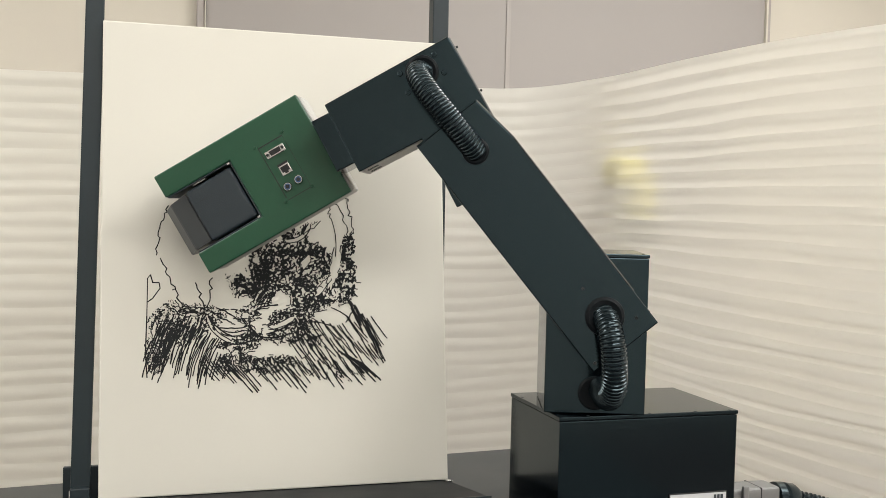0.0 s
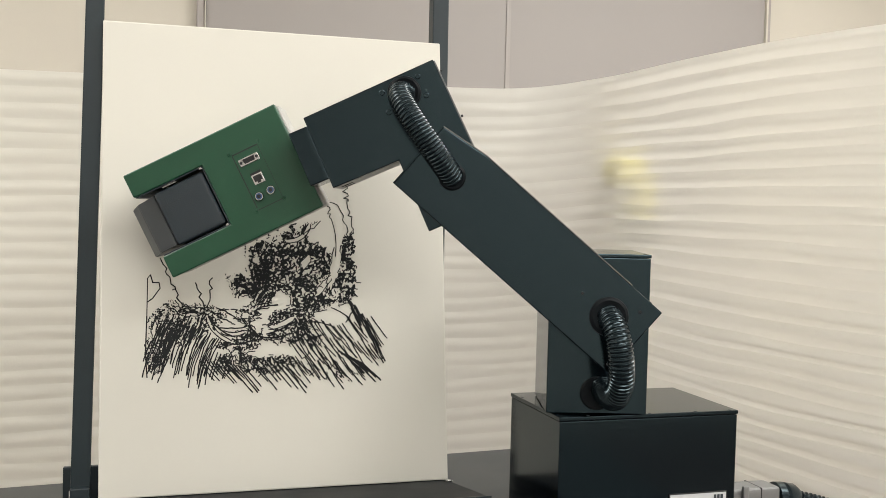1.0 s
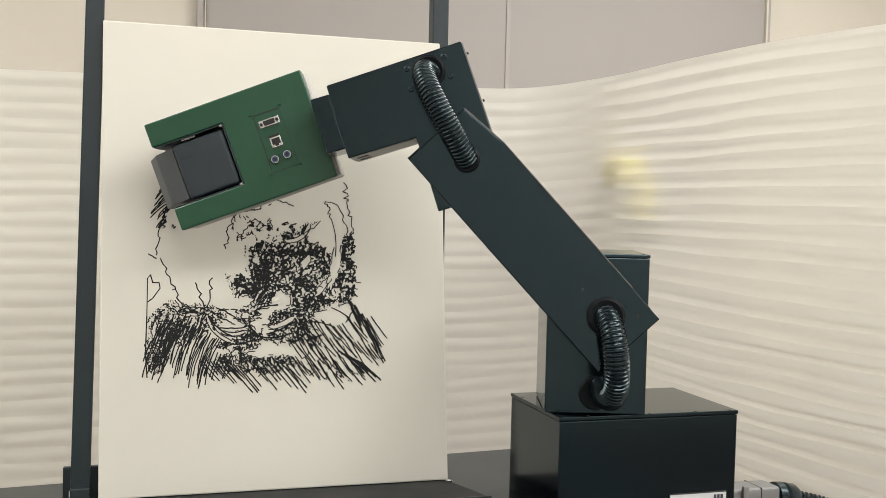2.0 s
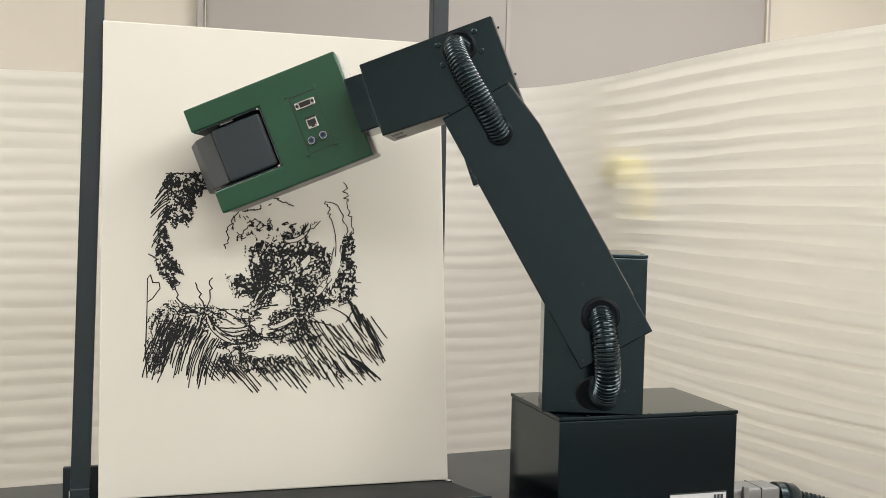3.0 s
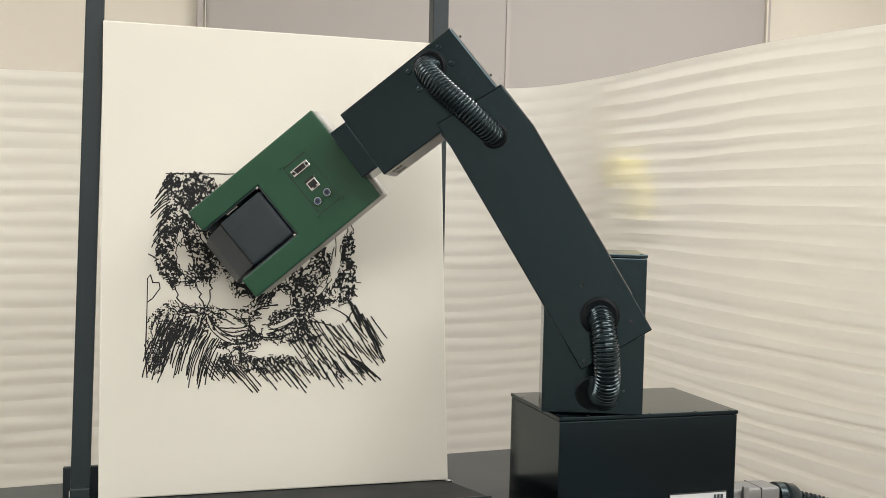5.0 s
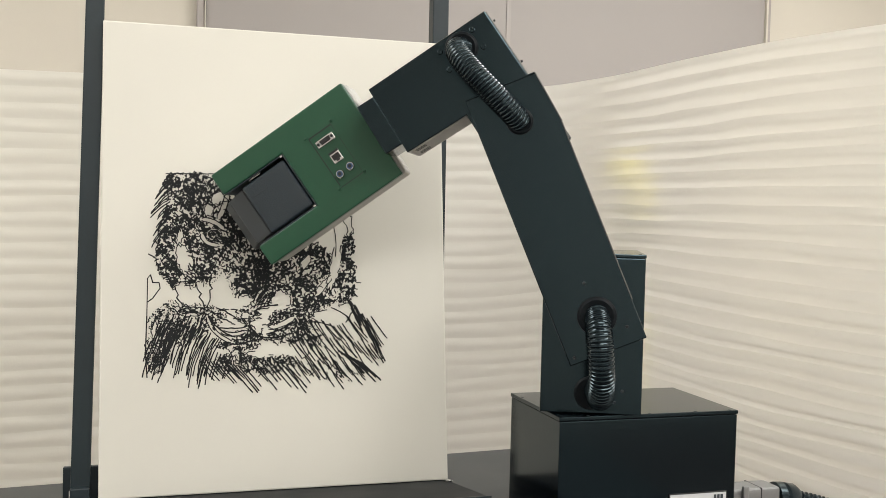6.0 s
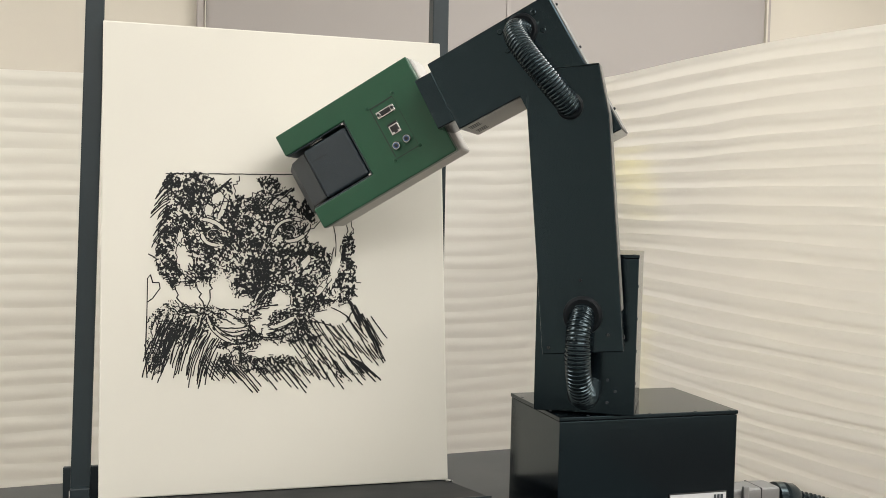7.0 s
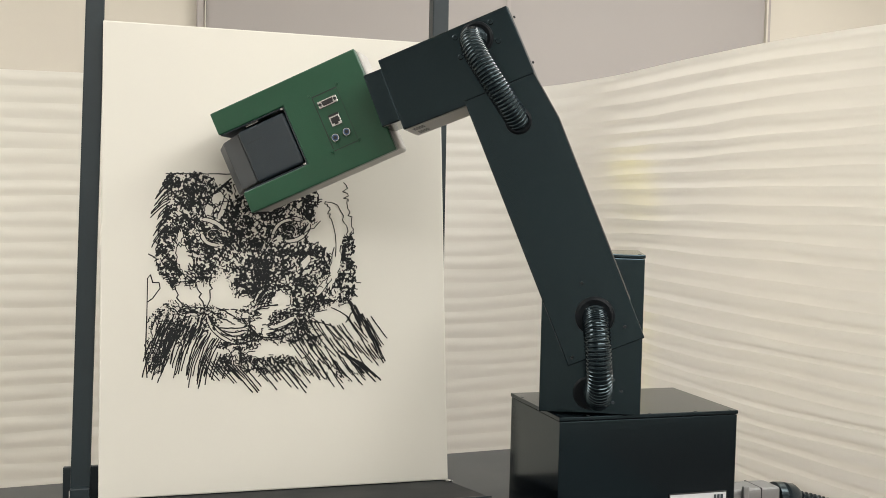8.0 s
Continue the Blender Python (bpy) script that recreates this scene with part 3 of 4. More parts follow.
def drawing():
    """Ink patches in the board's space; each is laid when the pen has been there."""
    batches = {k: [] for k in range(-1, 60)}
    rng = random.Random(11)
    fill_cells(batches)
    hair(batches, rng)
    scribbles(batches, rng)
    outlines(batches, rng)
    contours(batches, rng)
    ob = empty("ink_drawing", "black marker drawing of a tiger's head on the board", "drawing", BOARD)
    patches = []
    for k in sorted(batches):
        if not batches[k]:
            continue
        verts, faces = [], []
        for poly in batches[k]:
            base = len(verts)
            lift = -0.0005 - 0.00025 * rng.random()
            for x, y in poly:
                u, v = on_board(x, y)
                verts.append((u, lift, v))
            faces.append(tuple(range(base, base + len(poly))))
        me = bpy.data.meshes.new("ink_patch")
        me.from_pydata(verts, [], faces)
        me.materials.append(INK)
        p = new("ink_patch", me)
        p.parent = ob
        tagged(p, kind="stuff")
        if k >= 0:
            patches.append((p, k * STEP))
    return patches


patches = drawing()

# ---- the robot arm ----
K = 0.926
AXIS = Vector((0.7969 * K, 1.6636 * K, 1.29 - 0.3512 * K))
BASE_H = AXIS.z - TOP
robot = empty("robot_arm", "black desktop robot arm with a green tool head", "robot arm", pose(AXIS.x, AXIS.y, TOP))
BX0, BX1 = 0.6972 * K - AXIS.x, (0.7002 + 0.3326) * K - AXIS.x
BY0, BY1 = 1.5735 * K - AXIS.y, (1.5735 + 0.2241) * K - AXIS.y
LINK = 0.3319 * K
SHOULDER = Vector((-0.0041 * K, 0, BASE_H + 0.1731 * K))
Y_UP, Y_FORE, Y_HEAD, Y_TUR = -0.1633 * K, -0.1221 * K, -0.047 * K, -0.0839 * K


def screw(parent, x, y, z, r=0.0032, mat=None, turn=None, tall=1.0):
    bm = turned([(r, 0.0004), (r, -0.0012 * tall), (r * 0.8, -0.0018 * tall), (r * 0.45, -0.0018 * tall), (r * 0.4, -0.0008 * tall)], 10)
    m = pose(x, y, z) if turn is None else pose(x, y, z, *turn)
    return part("screw", bm, mat or SCREW, parent, m=m)


def robot_base():
    h = BASE_H
    body = part("base", box(BX0 + 0.0012, BX1 - 0.0012, BY0 + 0.0012, BY1 - 0.0012, 0.006, h - 0.0070, 0.0015), BLACK, robot, "black sheet-metal base box")
    part("lid", box(BX0, BX1, BY0, BY1, h - 0.0062, h, 0.0014), BLACK, body)
    for x in (BX0 + 0.02, BX1 - 0.02):
        for y in (BY0 + 0.02, BY1 - 0.02):
            part("foot", turned([(0.011, 0), (0.012, 0.002), (0.012, 0.0062)], 14, m=Matrix.Rotation(radians(90), 4, "X")), DARK, body, "black rubber foot", m=pose(x, y, 0))
    for x in (BX0 + 0.05, BX0 + 0.155, BX1 - 0.075, BX1 - 0.012):
        screw(body, x, BY0 + 0.006, h, 0.0026, turn=(90, 0, 0))
    for y in (BY0 + 0.05, BY1 - 0.04):
        screw(body, BX0 + 0.006, y, h, 0.0026, turn=(90, 0, 0))
    for z in (h - 0.05, h - 0.12):
        screw(body, BX1, BY0 + 0.012, z, 0.0022, turn=(0, 0, 90))
        screw(body, BX0 + 0.004, BY0 + 0.003, z, 0.002)
    # rating plate with a framed edge and unreadable lines
    lx, lz = BX0 + 0.193, h - 0.157
    plate = part("rating_plate", box(lx, lx + 0.100, BY0 - 0.0006, BY0 + 0.0016, lz, lz + 0.026, 0.0002), LABEL, body, "white rating plate with small dark bars")
    part("plate_frame", box(lx - 0.002, lx + 0.102, BY0 - 0.0002, BY0 + 0.0016, lz - 0.002, lz + 0.028, 0.0002), DARK, body)
    for k in range(2):
        part("print_bar", box(lx + 0.006, lx + 0.05 + 0.012 * (k % 2), BY0 - 0.0009, BY0 - 0.0004, lz + 0.003 + 0.0052 * k, lz + 0.0052 + 0.0052 * k), DARK, plate)
    for k in range(3):
        part("print_bar", box(lx + 0.078 + 0.006 * k, lx + 0.0825 + 0.006 * k, BY0 - 0.0009, BY0 - 0.0004, lz + 0.008, lz + 0.023), MOTOR, plate)


robot_base()


def robot_plug():
    """A grey plug on the side of the base, with a gland and a corrugated conduit."""
    ob = empty("power_plug", "grey plug with a black corrugated conduit in the base's side", "plug", pose(BX1 + AXIS.x, AXIS.y + 0.05, -0.006))
    part("flange", box(0.0005, 0.012, -0.03, 0.03, 0.77, 0.835, 0.003), PLUG, ob)
    body = part("housing", box(0.0125, 0.162, -0.026, 0.026, 0.758, 0.808, 0.007, segments=3), PLUG, ob)
    part("groove", box(0.122, 0.124, -0.0265, 0.0265, 0.757, 0.8085, 0.0005), DARK, body)
    part("latch", box(0.048, 0.064, -0.018, 0.018, 0.8085, 0.842, 0.004), MOTOR_SIDE, ob, "dark grey latch lever")
    part("clip", box(0.082, 0.094, -0.034, -0.0265, 0.765, 0.815, 0.003), PLUG, ob)
    gland = turned([(0.018, 0), (0.027, 0.003), (0.028, 0.016), (0.024, 0.02), (0.027, 0.024), (0.026, 0.04), (0.02, 0.05)], 20, m=Matrix.Rotation(radians(-90), 4, "Z") @ Matrix.Rotation(radians(0), 4, "X"))
    part("gland", gland, HOSE, ob, "black cable gland", m=pose(0.1625, 0, 0.783, 0, 6, 0), smooth=True)
    path = [bezier(Vector((0.203, 0, 0.779)), Vector((0.25, -0.01, 0.774)), Vector((0.32, -0.03, 0.752)), Vector((0.42, -0.05, 0.690)), k / 220) for k in range(221)]
    part("conduit", swept(path, 0.0128, 14, 0.0020, 0.0080), HOSE, ob, "black corrugated conduit", smooth=True)


robot_plug()


def turret():
    x0, x1, y0, y1, h = -0.09 * K, 0.0775 * K, Y_TUR, 0.085 * K, 0.2685 * K
    ob = part("turret", box(x0, x1, y0, y1, 0.0015, h - 0.006, 0.0014), BLACK, robot, "black upright housing that turns on the base")
    part("cap", box(x0 - 0.0008, x1 + 0.0008, y0 - 0.0008, y1 + 0.0008, h - 0.0055, h, 0.0012), BLACK, ob)
    part("shoulder_boss", turned([(0.050, Y_TUR - 0.034), (0.052, Y_TUR - 0.03), (0.052, Y_TUR - 0.0005)], 36), BLACK_EDGE, ob, m=pose(SHOULDER.x, 0, 0.1731 * K), smooth=True)
    part("grommet", turned([(0.014, -0.004), (0.0235, -0.005), (0.026, -0.002), (0.026, 0.0)], 28), LEDGE, ob, "black rubber grommet", m=pose(-0.006, Y_TUR, 0.036 * K), smooth=True)
    for z in (0.02, 0.05, 0.10, 0.15, 0.20):
        screw(ob, x1, y0 + 0.012, z, 0.0022, turn=(0, 0, 90), tall=0.4)
    for x, z in ((0.03, 0.02), (0.042, 0.038), (0.03, 0.055)):
        screw(ob, x, y0, z, 0.0024, BLACK_EDGE)
    screw(ob, x1 - 0.008, y0 + 0.008, h, 0.0026, turn=(90, 0, 0))
    return ob


def upper_arm():
    """Local x runs from the elbow to the shoulder, which is its origin."""
    x0, x1, z0, z1 = -0.394 * K, 0.060 * K, -0.0685 * K, 0.0605 * K
    ob = part("upper_arm", prism([(x0, z0), (x1, z0), (x1, z1), (x0 + 0.075, z1), (x0, z1 - 0.010)], Y_UP, Y_UP + 0.036, 0.0016), BLACK, robot, "black sheet-metal upper arm")
    # pale strip that paints the sheen along the arm's upper edge
    part("side_rail", prism([(x0, z1 - 0.0102), (x0 + 0.075, z1 - 0.0002), (x1 - 0.06, z1 - 0.0002), (x1 - 0.06, z1 + 0.0014), (x0 + 0.075, z1 + 0.0014), (x0, z1 - 0.0086)], Y_UP - 0.0010, Y_UP + 0.037, 0.0004), RAIL, ob, "edge rail, paled for its grazing sheen")
    part("end_plate", box(x0 - 0.0016, x0 + 0.0004, Y_UP - 0.0005, Y_UP + 0.0365, z0, z1 - 0.010, 0.0005), BLACK, ob)
    for cx, r in ((0.0, 0.0285), (-LINK, 0.0195)):
        part("grommet", turned([(r * 0.62, -0.003), (r * 0.85, -0.0055), (r, -0.003), (r * 1.03, 0.0)], 30), LEDGE, ob, "black rubber grommet", m=pose(cx, Y_UP, 0), smooth=True)
    part("elbow_boss", turned([(0.045, Y_UP + 0.0362), (0.046, Y_FORE + 0.004)], 30), BLACK_EDGE, ob, m=pose(-LINK, 0, 0), smooth=True)
    for x in (x0 + 0.09, x0 + 0.18, x1 - 0.09, x1 - 0.02):
        screw(ob, x, Y_UP + 0.018, z1 + 0.0012, 0.003, turn=(90, 0, 0), tall=1.8)
        screw(ob, x, Y_UP + 0.018, z0, 0.003, turn=(-90, 0, 0))
    for x, z in ((x1 - 0.01, z0 + 0.01), (-0.052, 0.0), (0.03, 0.035)):
        screw(ob, x, Y_UP, z, 0.0024)
    return ob


def forearm():
    """Origin at the elbow axis; a leg rises behind the upper arm and turns forward."""
    y0, y1 = Y_FORE, Y_FORE + 0.138
    leg = [(-0.067, -0.066), (0.055, -0.066), (0.046, 0.1855), (-0.1815, 0.180), (-0.1815, 0.058), (-0.067, 0.058)]
    leg = [(x * K, z * K) for x, z in leg]
    ob = part("forearm", prism(leg, y0, y1, 0.0016), BLACK, robot, "black cranked sheet-metal forearm")
    part("underside_plate", box(-0.178 * K, -0.069 * K, y0 + 0.004, y1 - 0.004, 0.058 * K - 0.0016, 0.058 * K - 0.0002, 0.0004), SHELL, ob, "pale grey cover plate")
    for k in range(3):
        part("vent_slot", box(-0.172 * K + 0.002, -0.172 * K + 0.020, y0 + 0.018 + 0.012 * k, y0 + 0.0215 + 0.012 * k, 0.058 * K - 0.0020, 0.058 * K - 0.0012), DARK, ob)
        part("vent_slot", box(-0.172 * K + 0.002, -0.172 * K + 0.020, y0 + 0.078 + 0.012 * k, y0 + 0.0815 + 0.012 * k, 0.058 * K - 0.0020, 0.058 * K - 0.0012), DARK, ob)
    part("rear_cover", prism([(0.0553 * K, -0.064 * K), (0.0573 * K, -0.064 * K), (0.0483 * K, 0.183 * K), (0.0463 * K, 0.183 * K)], y0 + 0.003, y1 - 0.003, 0.0004), PLUG, ob, "grey rear cover")
    for z in (-0.03, 0.085, 0.165):
        screw(ob, (0.0549 - 0.0365 * z) * K + 0.0016, y0 + 0.010, z * K, 0.0020, turn=(0, 0, 90), tall=1.5)
    part("neck", box(-0.2135 * K, -0.181 * K, y0 + 0.0006, y1 - 0.03, 0.0745 * K, 0.166 * K, 0.002), BLACK, ob)
    part("grommet", turned([(0.017, -0.003), (0.021, -0.005), (0.0245, -0.003), (0.0255, 0.0)], 30), LEDGE, ob, "black rubber grommet", m=pose(-0.017 * K, y0, 0.154 * K), smooth=True)
    for x, z in ((0.0142, 0.1367), (0.013, 0.1699), (-0.0496, 0.1679), (-0.052, 0.135)):
        screw(ob, x * K, y0, z * K, 0.0044, BLACK)
    for x in (-0.14, -0.03):
        screw(ob, x * K, y0 + 0.01, (0.1846 + 0.0242 * x) * K, 0.004, turn=(90, 0, 0), tall=2.2)
    return ob


HEAD_X, HEAD_Z, HEAD_TILT = -0.3580 * K, 0.1285 * K, 2.6


def head():
    """Own space: x along the forearm, z up, origin in the middle of the front."""
    hx, hz = 0.1400 * K, 0.0945 * K
    nx, n0, n1 = -0.0135 * K, -0.0555 * K, 0.0535 * K
    outline = [(-hx, -hz), (hx, -hz), (hx, hz), (-hx, hz), (-hx, n1), (nx, n1), (nx, n0), (-hx, n0)]
    y = Y_HEAD
    ob = part("head", prism(outline, y, y + 0.020, 0.003, segments=3), GREEN, robot, "green enamelled tool head")
    # the back shell stands a little past the plate on the arm's side
    inner = [(-hx + 0.0012, -hz + 0.0006), (hx + 0.004, -hz + 0.0006), (hx + 0.004, hz - 0.0012), (-hx + 0.0012, hz - 0.0012), (-hx + 0.0012, n1 + 0.001), (nx + 0.001, n1 + 0.001), (nx + 0.001, n0 - 0.001), (-hx + 0.0012, n0 - 0.001)]
    part("back_shell", prism(inner, y + 0.0203, y + 0.098, 0.006, segments=3), SHELL, ob, "pale grey back shell")
    # tool motor in the notch, with a sloped flank
    mx0, mx1, mz0, mz1 = -hx - 0.026, nx - 0.0050, n0 + 0.0055, n1 - 0.0075
    motor = prism([(mx0 + 0.055, mz0), (mx1, mz0), (mx1, mz1), (mx0 + 0.055, mz1)], y + 0.002, y + 0.098, 0.006, segments=3)
    m_ob = part("tool_motor", motor, MOTOR, ob, "dark grey tool motor block")
    # the flank's reflected light is put into its paler grey
    flank = bmesh.new()
    prof = [(mx0 + 0.0545, y + 0.006), (mx0 + 0.020, y + 0.028), (mx0, y + 0.066), (mx0 + 0.004, y + 0.118), (mx0 + 0.0545, y + 0.118)]
    lo = [flank.verts.new((a, b, mz0 + 0.002)) for a, b in prof]
    hi = [flank.verts.new((a, b, mz1 - 0.002)) for a, b in prof]
    flank.faces.new(lo)
    flank.faces.new(hi[::-1])
    for i in range(5):
        flank.faces.new((lo[i], lo[(i + 1) % 5], hi[(i + 1) % 5], hi[i]))
    bmesh.ops.bevel(flank, geom=flank.edges[:], offset=0.0015, segments=2, affect="EDGES")
    part("flank", flank, MOTOR_SIDE, m_ob, "sloped flank, greyed paler for the light it reflects")
    # thin dark plates that darken the gap between notch and motor
    part("notch_gap_strip", box(nx - 0.0022, nx - 0.0004, y + 0.0022, y + 0.096, n0 + 0.0024, n1 - 0.0024, 0.0005), MOTOR, ob)
    for z in (n0 + 0.0013, n1 - 0.0013):
        part("notch_gap_strip", box(-hx + 0.003, nx - 0.0004, y + 0.0022, y + 0.096, z - 0.0009, z + 0.0009, 0.0004), MOTOR, ob)
    part("notch_gap_back", box(-hx + 0.03, nx - 0.0026, y + 0.05, y + 0.054, n0 + 0.0026, n1 - 0.0026), DARK, ob)
    part("seam", box(mx0 + 0.062, mx0 + 0.092, y + 0.0014, y + 0.0022, 0.018, 0.0184), DARK, m_ob)
    part("slide", box(-hx + 0.045, nx - 0.05, y + 0.010, y + 0.016, n1 - 0.0046, n1 - 0.0006, 0.0006), STEEL, ob, "bright steel guide")
    for z in (n1 - 0.0028, n0 + 0.0022):
        part("corner_bracket", box(nx - 0.0065, nx - 0.0024, y + 0.0006, y + 0.0016, z - 0.0016, z + 0.0016, 0.0004), STEEL, ob, "bright bracket")
    # the marker reaches to the board
    pen = turned([(0.0075, y + 0.04), (0.008, y + 0.06), (0.008, y + 0.128), (0.005, y + 0.134), (0.002, y + 0.150)], 16)
    part("marker_pen", pen, DARK, ob, "black marker pen", m=pose(mx0 + 0.028, 0, -0.004), smooth=True)
    # connector panel
    def local(x, z):
        p = Matrix.Rotation(radians(HEAD_TILT), 3, "Y") @ Vector((x * K - HEAD_X, 0, z * K - HEAD_Z))
        return p.x, p.z
    # dark bars paint the shade along the edges of the recessed panel
    def shade_bar(x, z, w, h):
        part("recess_shade", box(x - w / 2, x + w / 2, y - 0.0003, y + 0.0004, z - h / 2, z + h / 2), DARK, ob)
    for x, z in ((-0.2718, 0.1834), (-0.3255, 0.1802), (-0.2684, 0.0786), (-0.3209, 0.0756)):
        a, c = local(x, z)
        screw(ob, a, y, c, 0.0028, GREEN)
    a, c = local(-0.298, 0.1775)
    shade_bar(a, c, 0.043, 0.0020)
    shade_bar(a - 0.0215, c - 0.045, 0.0015, 0.088)
    shade_bar(a + 0.0215, c - 0.045, 0.0006, 0.088)
    a, c = local(-0.294, 0.0775)
    shade_bar(a, c, 0.043, 0.0012)
    a, c = local(-0.2972, 0.1598)
    vga = part("serial_socket", box(a - 0.0165, a + 0.0165, y - 0.0022, y + 0.001, c - 0.0060, c + 0.0060, 0.001), STEEL, ob, "bright metal serial socket")
    part("socket_opening", prism([(a - 0.0085, c - 0.0036), (a + 0.0085, c - 0.0036), (a + 0.0098, c + 0.0040), (a - 0.0098, c + 0.0040)], y - 0.0032, y - 0.002, 0.0004), DARK, vga)
    for s in (-1, 1):
        part("hex_nut", turned([(0.0022, -0.0045), (0.0026, -0.004), (0.0026, 0.0)], 6), SCREW, vga, m=pose(a + s * 0.0130, y - 0.002, c))
    a, c = local(-0.2956, 0.127)
    net = part("network_socket", box(a - 0.0088, a + 0.0088, y - 0.0018, y + 0.001, c - 0.0100, c + 0.0096, 0.0008), STEEL, ob, "bright metal network socket")
    part("socket_opening", prism([(a - 0.0066, c - 0.0052), (a - 0.003, c - 0.0052), (a - 0.003, c - 0.0082), (a + 0.003, c - 0.0082), (a + 0.003, c - 0.0052), (a + 0.0066, c - 0.0052), (a + 0.0066, c + 0.004), (a - 0.0066, c + 0.004)], y - 0.0024, y - 0.0015), DARK, net)
    part("top_flap", box(a - 0.0088, a + 0.0088, y - 0.0022, y - 0.0012, c + 0.0062, c + 0.0097), DARK, net)
    for x, z, mat in ((-0.2835, 0.0993, BLUE), (-0.3055, 0.0967, BLUE)):
        a, c = local(x, z)
        jack = part("air_jack", turned([(0.0068, -0.0005), (0.0074, -0.004), (0.0060, -0.007), (0.0034, -0.007), (0.0034, -0.001)], 20), STEEL, ob, "round metal push-in jack", m=pose(a, y, c), smooth=True)
        part("collar", turned([(0.0038, -0.0076), (0.0050, -0.0076), (0.0052, -0.0066)], 18), mat, jack, "blue release collar", smooth=True)
        part("bore", turned([(0.0030, -0.0078), (0.0030, -0.0074)], 14), DARK, jack)
    return ob


turret_ob, upper_ob, fore_ob, head_ob = turret(), upper_arm(), forearm(), head()


def hose_ring(name, r):
    """One rigid ring of a corrugated hose, along its own z."""
    bm = turned([(r * 0.90, -0.0036), (r * 0.92, -0.0022), (r * 0.985, -0.0013), (r, 0.0), (r * 0.985, 0.0013), (r * 0.92, 0.0022), (r * 0.90, 0.0036)], 18, m=Matrix.Rotation(radians(90), 4, "X"))
    return finish(name, bm, HOSE, True)


SHOULDER_RINGS, ELBOW_RINGS = 38, 36
ring_a, ring_b = hose_ring("hose_ring", 0.0196), hose_ring("hose_ring", 0.0180)
shoulder_hose, elbow_hose = [], []
for rings, mesh, count in ((shoulder_hose, ring_a, SHOULDER_RINGS), (elbow_hose, ring_b, ELBOW_RINGS)):
    for k in range(count):
        o = new("hose_ring", mesh)
        o.parent = robot
        rings.append(o)


# ---- what moves ----
# waist, shoulder and elbow angles in degrees, every tenth of a second
FIRST = [(18.4, 50.5, 28.7), (18.8, 50.3, 22.5), (18.5, 49.7, 21.2), (18.1, 49.5, 22.1), (17.5, 48.3, 25.4), (18.7, 49.8, 26.3), (17.0, 44.1, 30.1), (16.6, 42.8, 26.6), (17.2, 45.7, 23.6), (17.1, 43.8, 21.7), (16.1, 40.2, 24.3), (16.9, 43.0, 32.6), (16.8, 43.4, 36.5), (17.6, 46.7, 39.8), (16.9, 43.8, 34.9), (16.2, 38.7, 30.6), (17.2, 46.3, 25.6), (17.6, 46.4, 18.5)]
SECOND = [(18.2, 49.5, 16.6), (19.7, 55.7, 15.4), (20.7, 59.7, 19.8), (21.6, 61.7, 20.3), (23.1, 65.9, 21.9), (22.4, 64.9, 25.9), (20.5, 58.7, 20.7), (19.8, 54.0, 17.9), (20.4, 57.1, 31.1), (22.1, 60.0, 33.4), (21.6, 60.2, 37.3), (21.4, 58.8, 42.2), (22.9, 58.9, 44.2), (22.2, 62.6, 37.2), (21.3, 57.0, 39.4), (19.2, 52.9, 40.0), (19.7, 51.5, 39.1), (17.7, 49.2, 37.6), (19.4, 52.9, 33.3), (20.8, 57.1, 36.7)]
THIRD = [(22.6, 63.3, 42.9), (23.0, 65.5, 35.8), (22.7, 66.9, 33.3), (23.6, 68.4, 31.3), (24.7, 71.9, 26.8), (25.5, 74.1, 29.7), (26.4, 76.1, 33.9), (25.8, 72.9, 33.8), (27.0, 77.4, 36.1), (27.5, 78.0, 38.5), (30.0, 86.0, 36.8), (30.6, 87.1, 30.5), (30.6, 84.8, 28.2), (31.0, 88.5, 26.1), (32.2, 90.9, 24.3), (33.7, 94.5, 23.0), (31.4, 89.6, 25.2), (28.5, 83.0, 23.3), (24.9, 72.2, 23.8), (24.5, 71.2, 26.0), (24.3, 72.1, 23.5), (24.7, 72.4, 21.7), (23.9, 67.1, 22.0)]


def joint_angles():
    """Rows of (seconds, waist, shoulder, elbow) for every tenth of a second, eased across the two gaps."""
    rows = []
    for start, block in ((0.0, FIRST), (2.8, SECOND), (5.8, THIRD)):
        if rows:
            t0, a = rows[-1][0], rows[-1][1:]
            n = round((start - t0) * 10)
            for k in range(1, n):
                s = k / n
                s = s * s * (3 - 2 * s)
                rows.append((t0 + k / 10, *(p + (q - p) * s for p, q in zip(a, block[0]))))
        rows += [(start + k / 10, *b) for k, b in enumerate(block)]
    return rows


def hose_poses(p0, p1, p2, p3, count):
    out = []
    pts = [bezier(p0, p1, p2, p3, k / 80) for k in range(81)]
    run = [0.0]
    for a, b in zip(pts, pts[1:]):
        run.append(run[-1] + (b - a).length)
    for k in range(count):
        want, i = run[-1] * k / (count - 1), 0
        while i < 79 and run[i + 1] < want:
            i += 1
        s = (want - run[i]) / max(1e-9, run[i + 1] - run[i])
        d = (pts[i + 1] - pts[i]).normalized()
        out.append(Matrix.Translation(pts[i].lerp(pts[i + 1], s)) @ d.to_track_quat("Z", "Y").to_matrix().to_4x4())
    return out


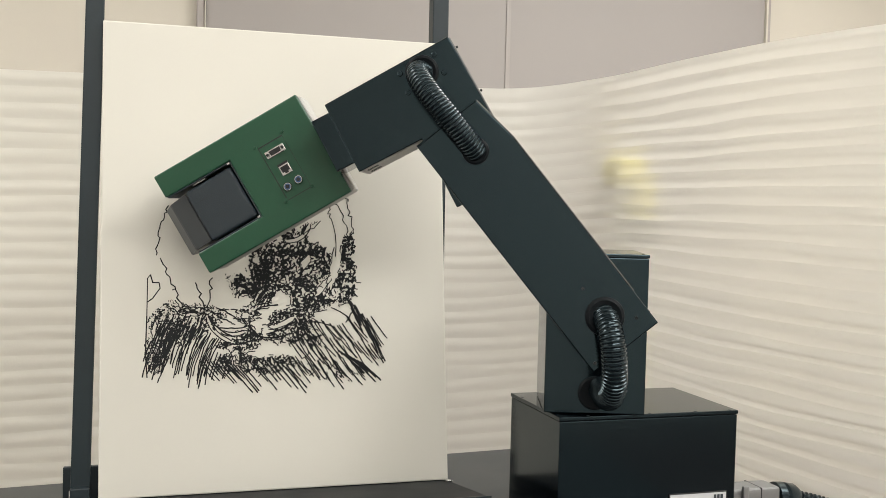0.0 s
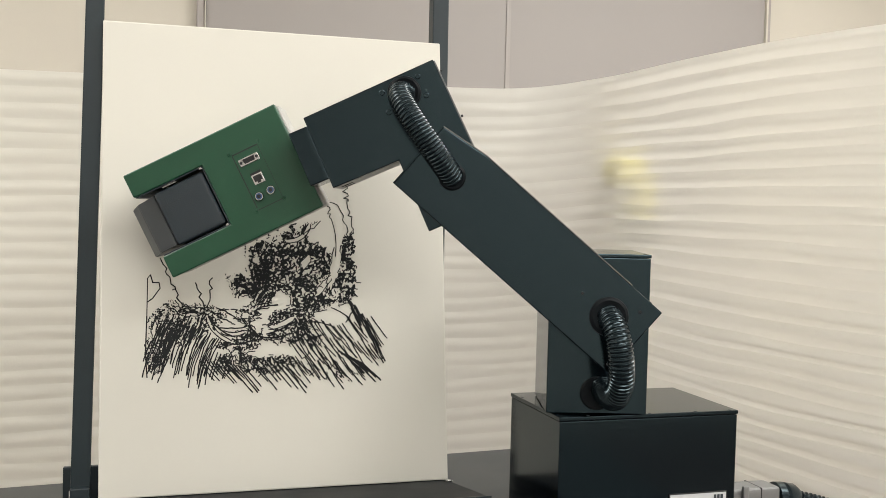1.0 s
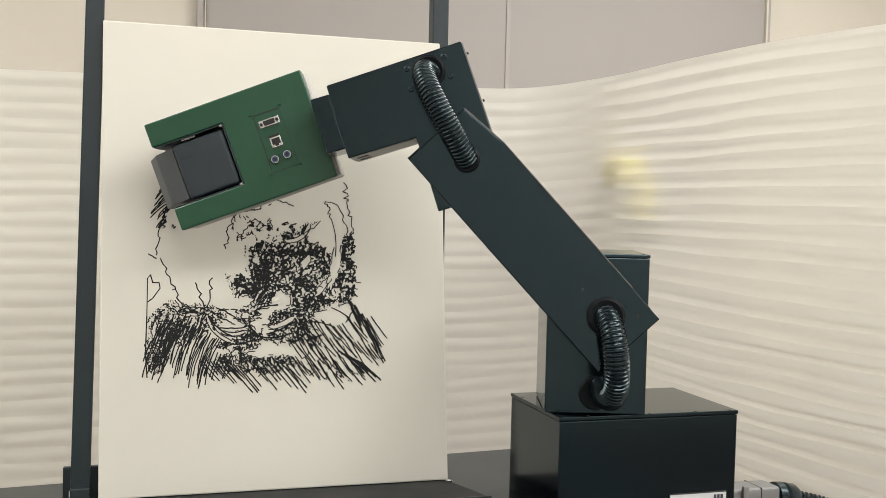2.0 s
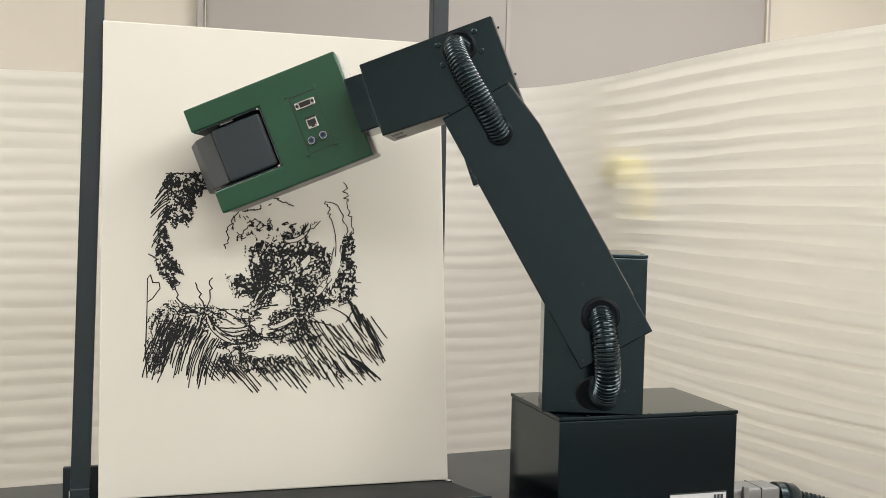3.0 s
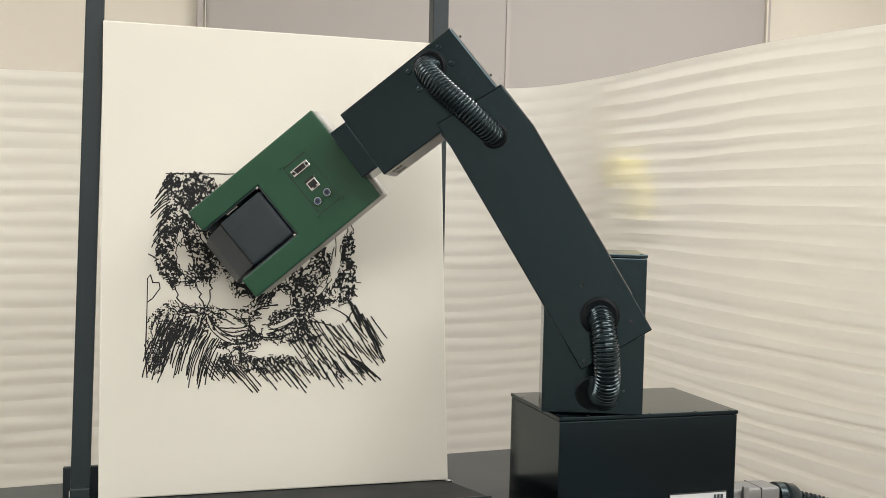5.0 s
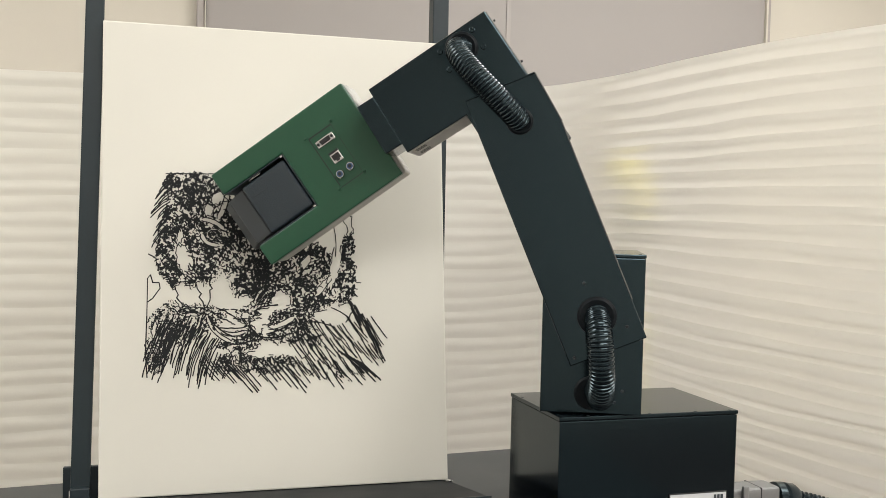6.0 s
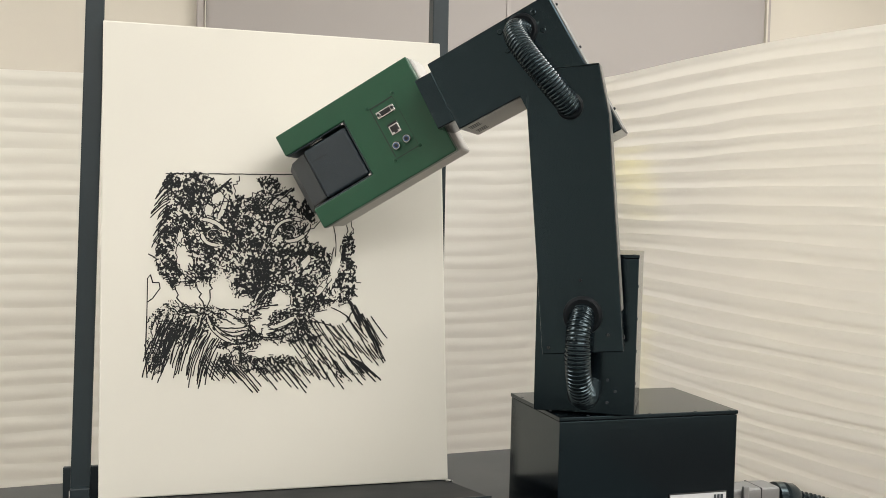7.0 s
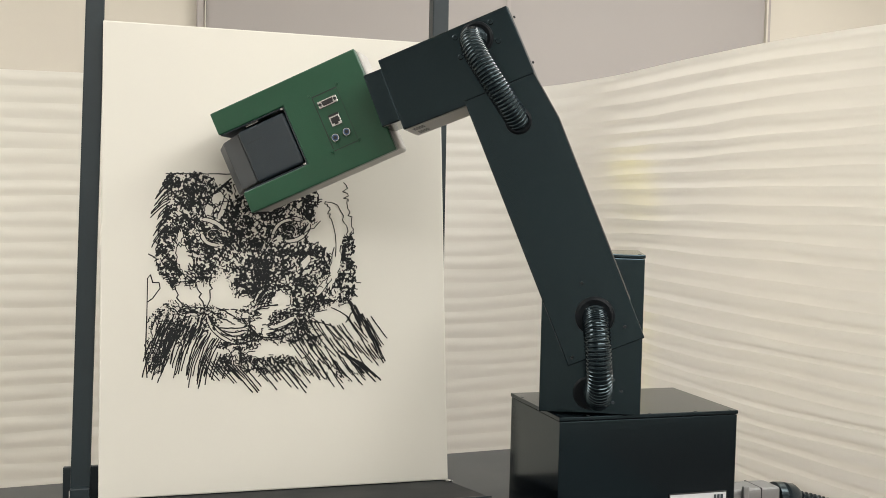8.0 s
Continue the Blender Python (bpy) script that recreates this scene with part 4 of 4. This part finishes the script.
def motions():
    rows = joint_angles()
    tracks = {o: [] for o in (turret_ob, upper_ob, fore_ob, head_ob, *shoulder_hose, *elbow_hose)}
    for t, waist, shoulder, elbow in rows:
        t = round(t, 2)
        yaw = pose(0, 0, 0, 0, 0, -waist)
        up = yaw @ Matrix.Translation(SHOULDER) @ pose(0, 0, 0, 0, shoulder, 0)
        at = SHOULDER + Vector((-LINK * math.cos(radians(shoulder)), 0, LINK * math.sin(radians(shoulder))))
        fore = yaw @ Matrix.Translation(at) @ pose(0, 0, 0, 0, -elbow, 0)
        tracks[turret_ob].append((t, yaw @ pose(0, 0, BASE_H)))
        tracks[upper_ob].append((t, up))
        tracks[fore_ob].append((t, fore))
        tracks[head_ob].append((t, fore @ pose(HEAD_X, 0, HEAD_Z, 0, -HEAD_TILT, 0)))
        # the hose from the shoulder hangs down to the foot of the turret
        lag = 67 - shoulder
        swing = 1.33 * (0.00070 * lag if lag > 0 else 0.0012 * lag)
        s0 = up @ Vector((0, Y_UP + 0.004, 0))
        s1 = s0 + (yaw.to_3x3() @ Vector((0.5 * swing + 0.006, -0.062, -0.030)))
        s3 = yaw @ Vector((0.002, Y_TUR + 0.004, BASE_H + 0.046 * K))
        s2 = s3 + (yaw.to_3x3() @ Vector((0.5 * swing + 0.010, -0.088, -0.046)))
        for o, m in zip(shoulder_hose, hose_poses(s0, s1, s2, s3, SHOULDER_RINGS)):
            tracks[o].append((t, m))
        # the hose over the elbow
        e0 = fore @ Vector((-0.017 * K, Y_FORE + 0.004, 0.154 * K))
        e1 = e0 + (fore.to_3x3() @ Vector((-0.022, -0.062, 0.010)))
        e3 = up @ Vector((-LINK, Y_UP + 0.004, 0))
        e2 = e3 + (e0 - e3) * 0.38 + (yaw.to_3x3() @ Vector((-0.006, -0.060, 0.0)))
        for o, m in zip(elbow_hose, hose_poses(e0, e1, e2, e3, ELBOW_RINGS)):
            tracks[o].append((t, m))
    for o, track in tracks.items():
        walk(o, track)
    # ink rises out of the board's face when the pen lays it
    for o, t in patches:
        wet = [(0.0, pose(0, 0.006, 0)), (max(0.05, t - 0.05), pose(0, 0.006, 0)), (t + 0.05, pose(0, 0, 0)), (8.0, pose(0, 0, 0))]
        walk(o, wet)
    walk(machine, [(0.0, pose(1.520, 2.90, 0)), (4.5, pose(1.520, 2.91, 0)), (6.5, pose(1.63, 3.08, 0)), (8.0, pose(1.69, 3.18, 0))])


motions()
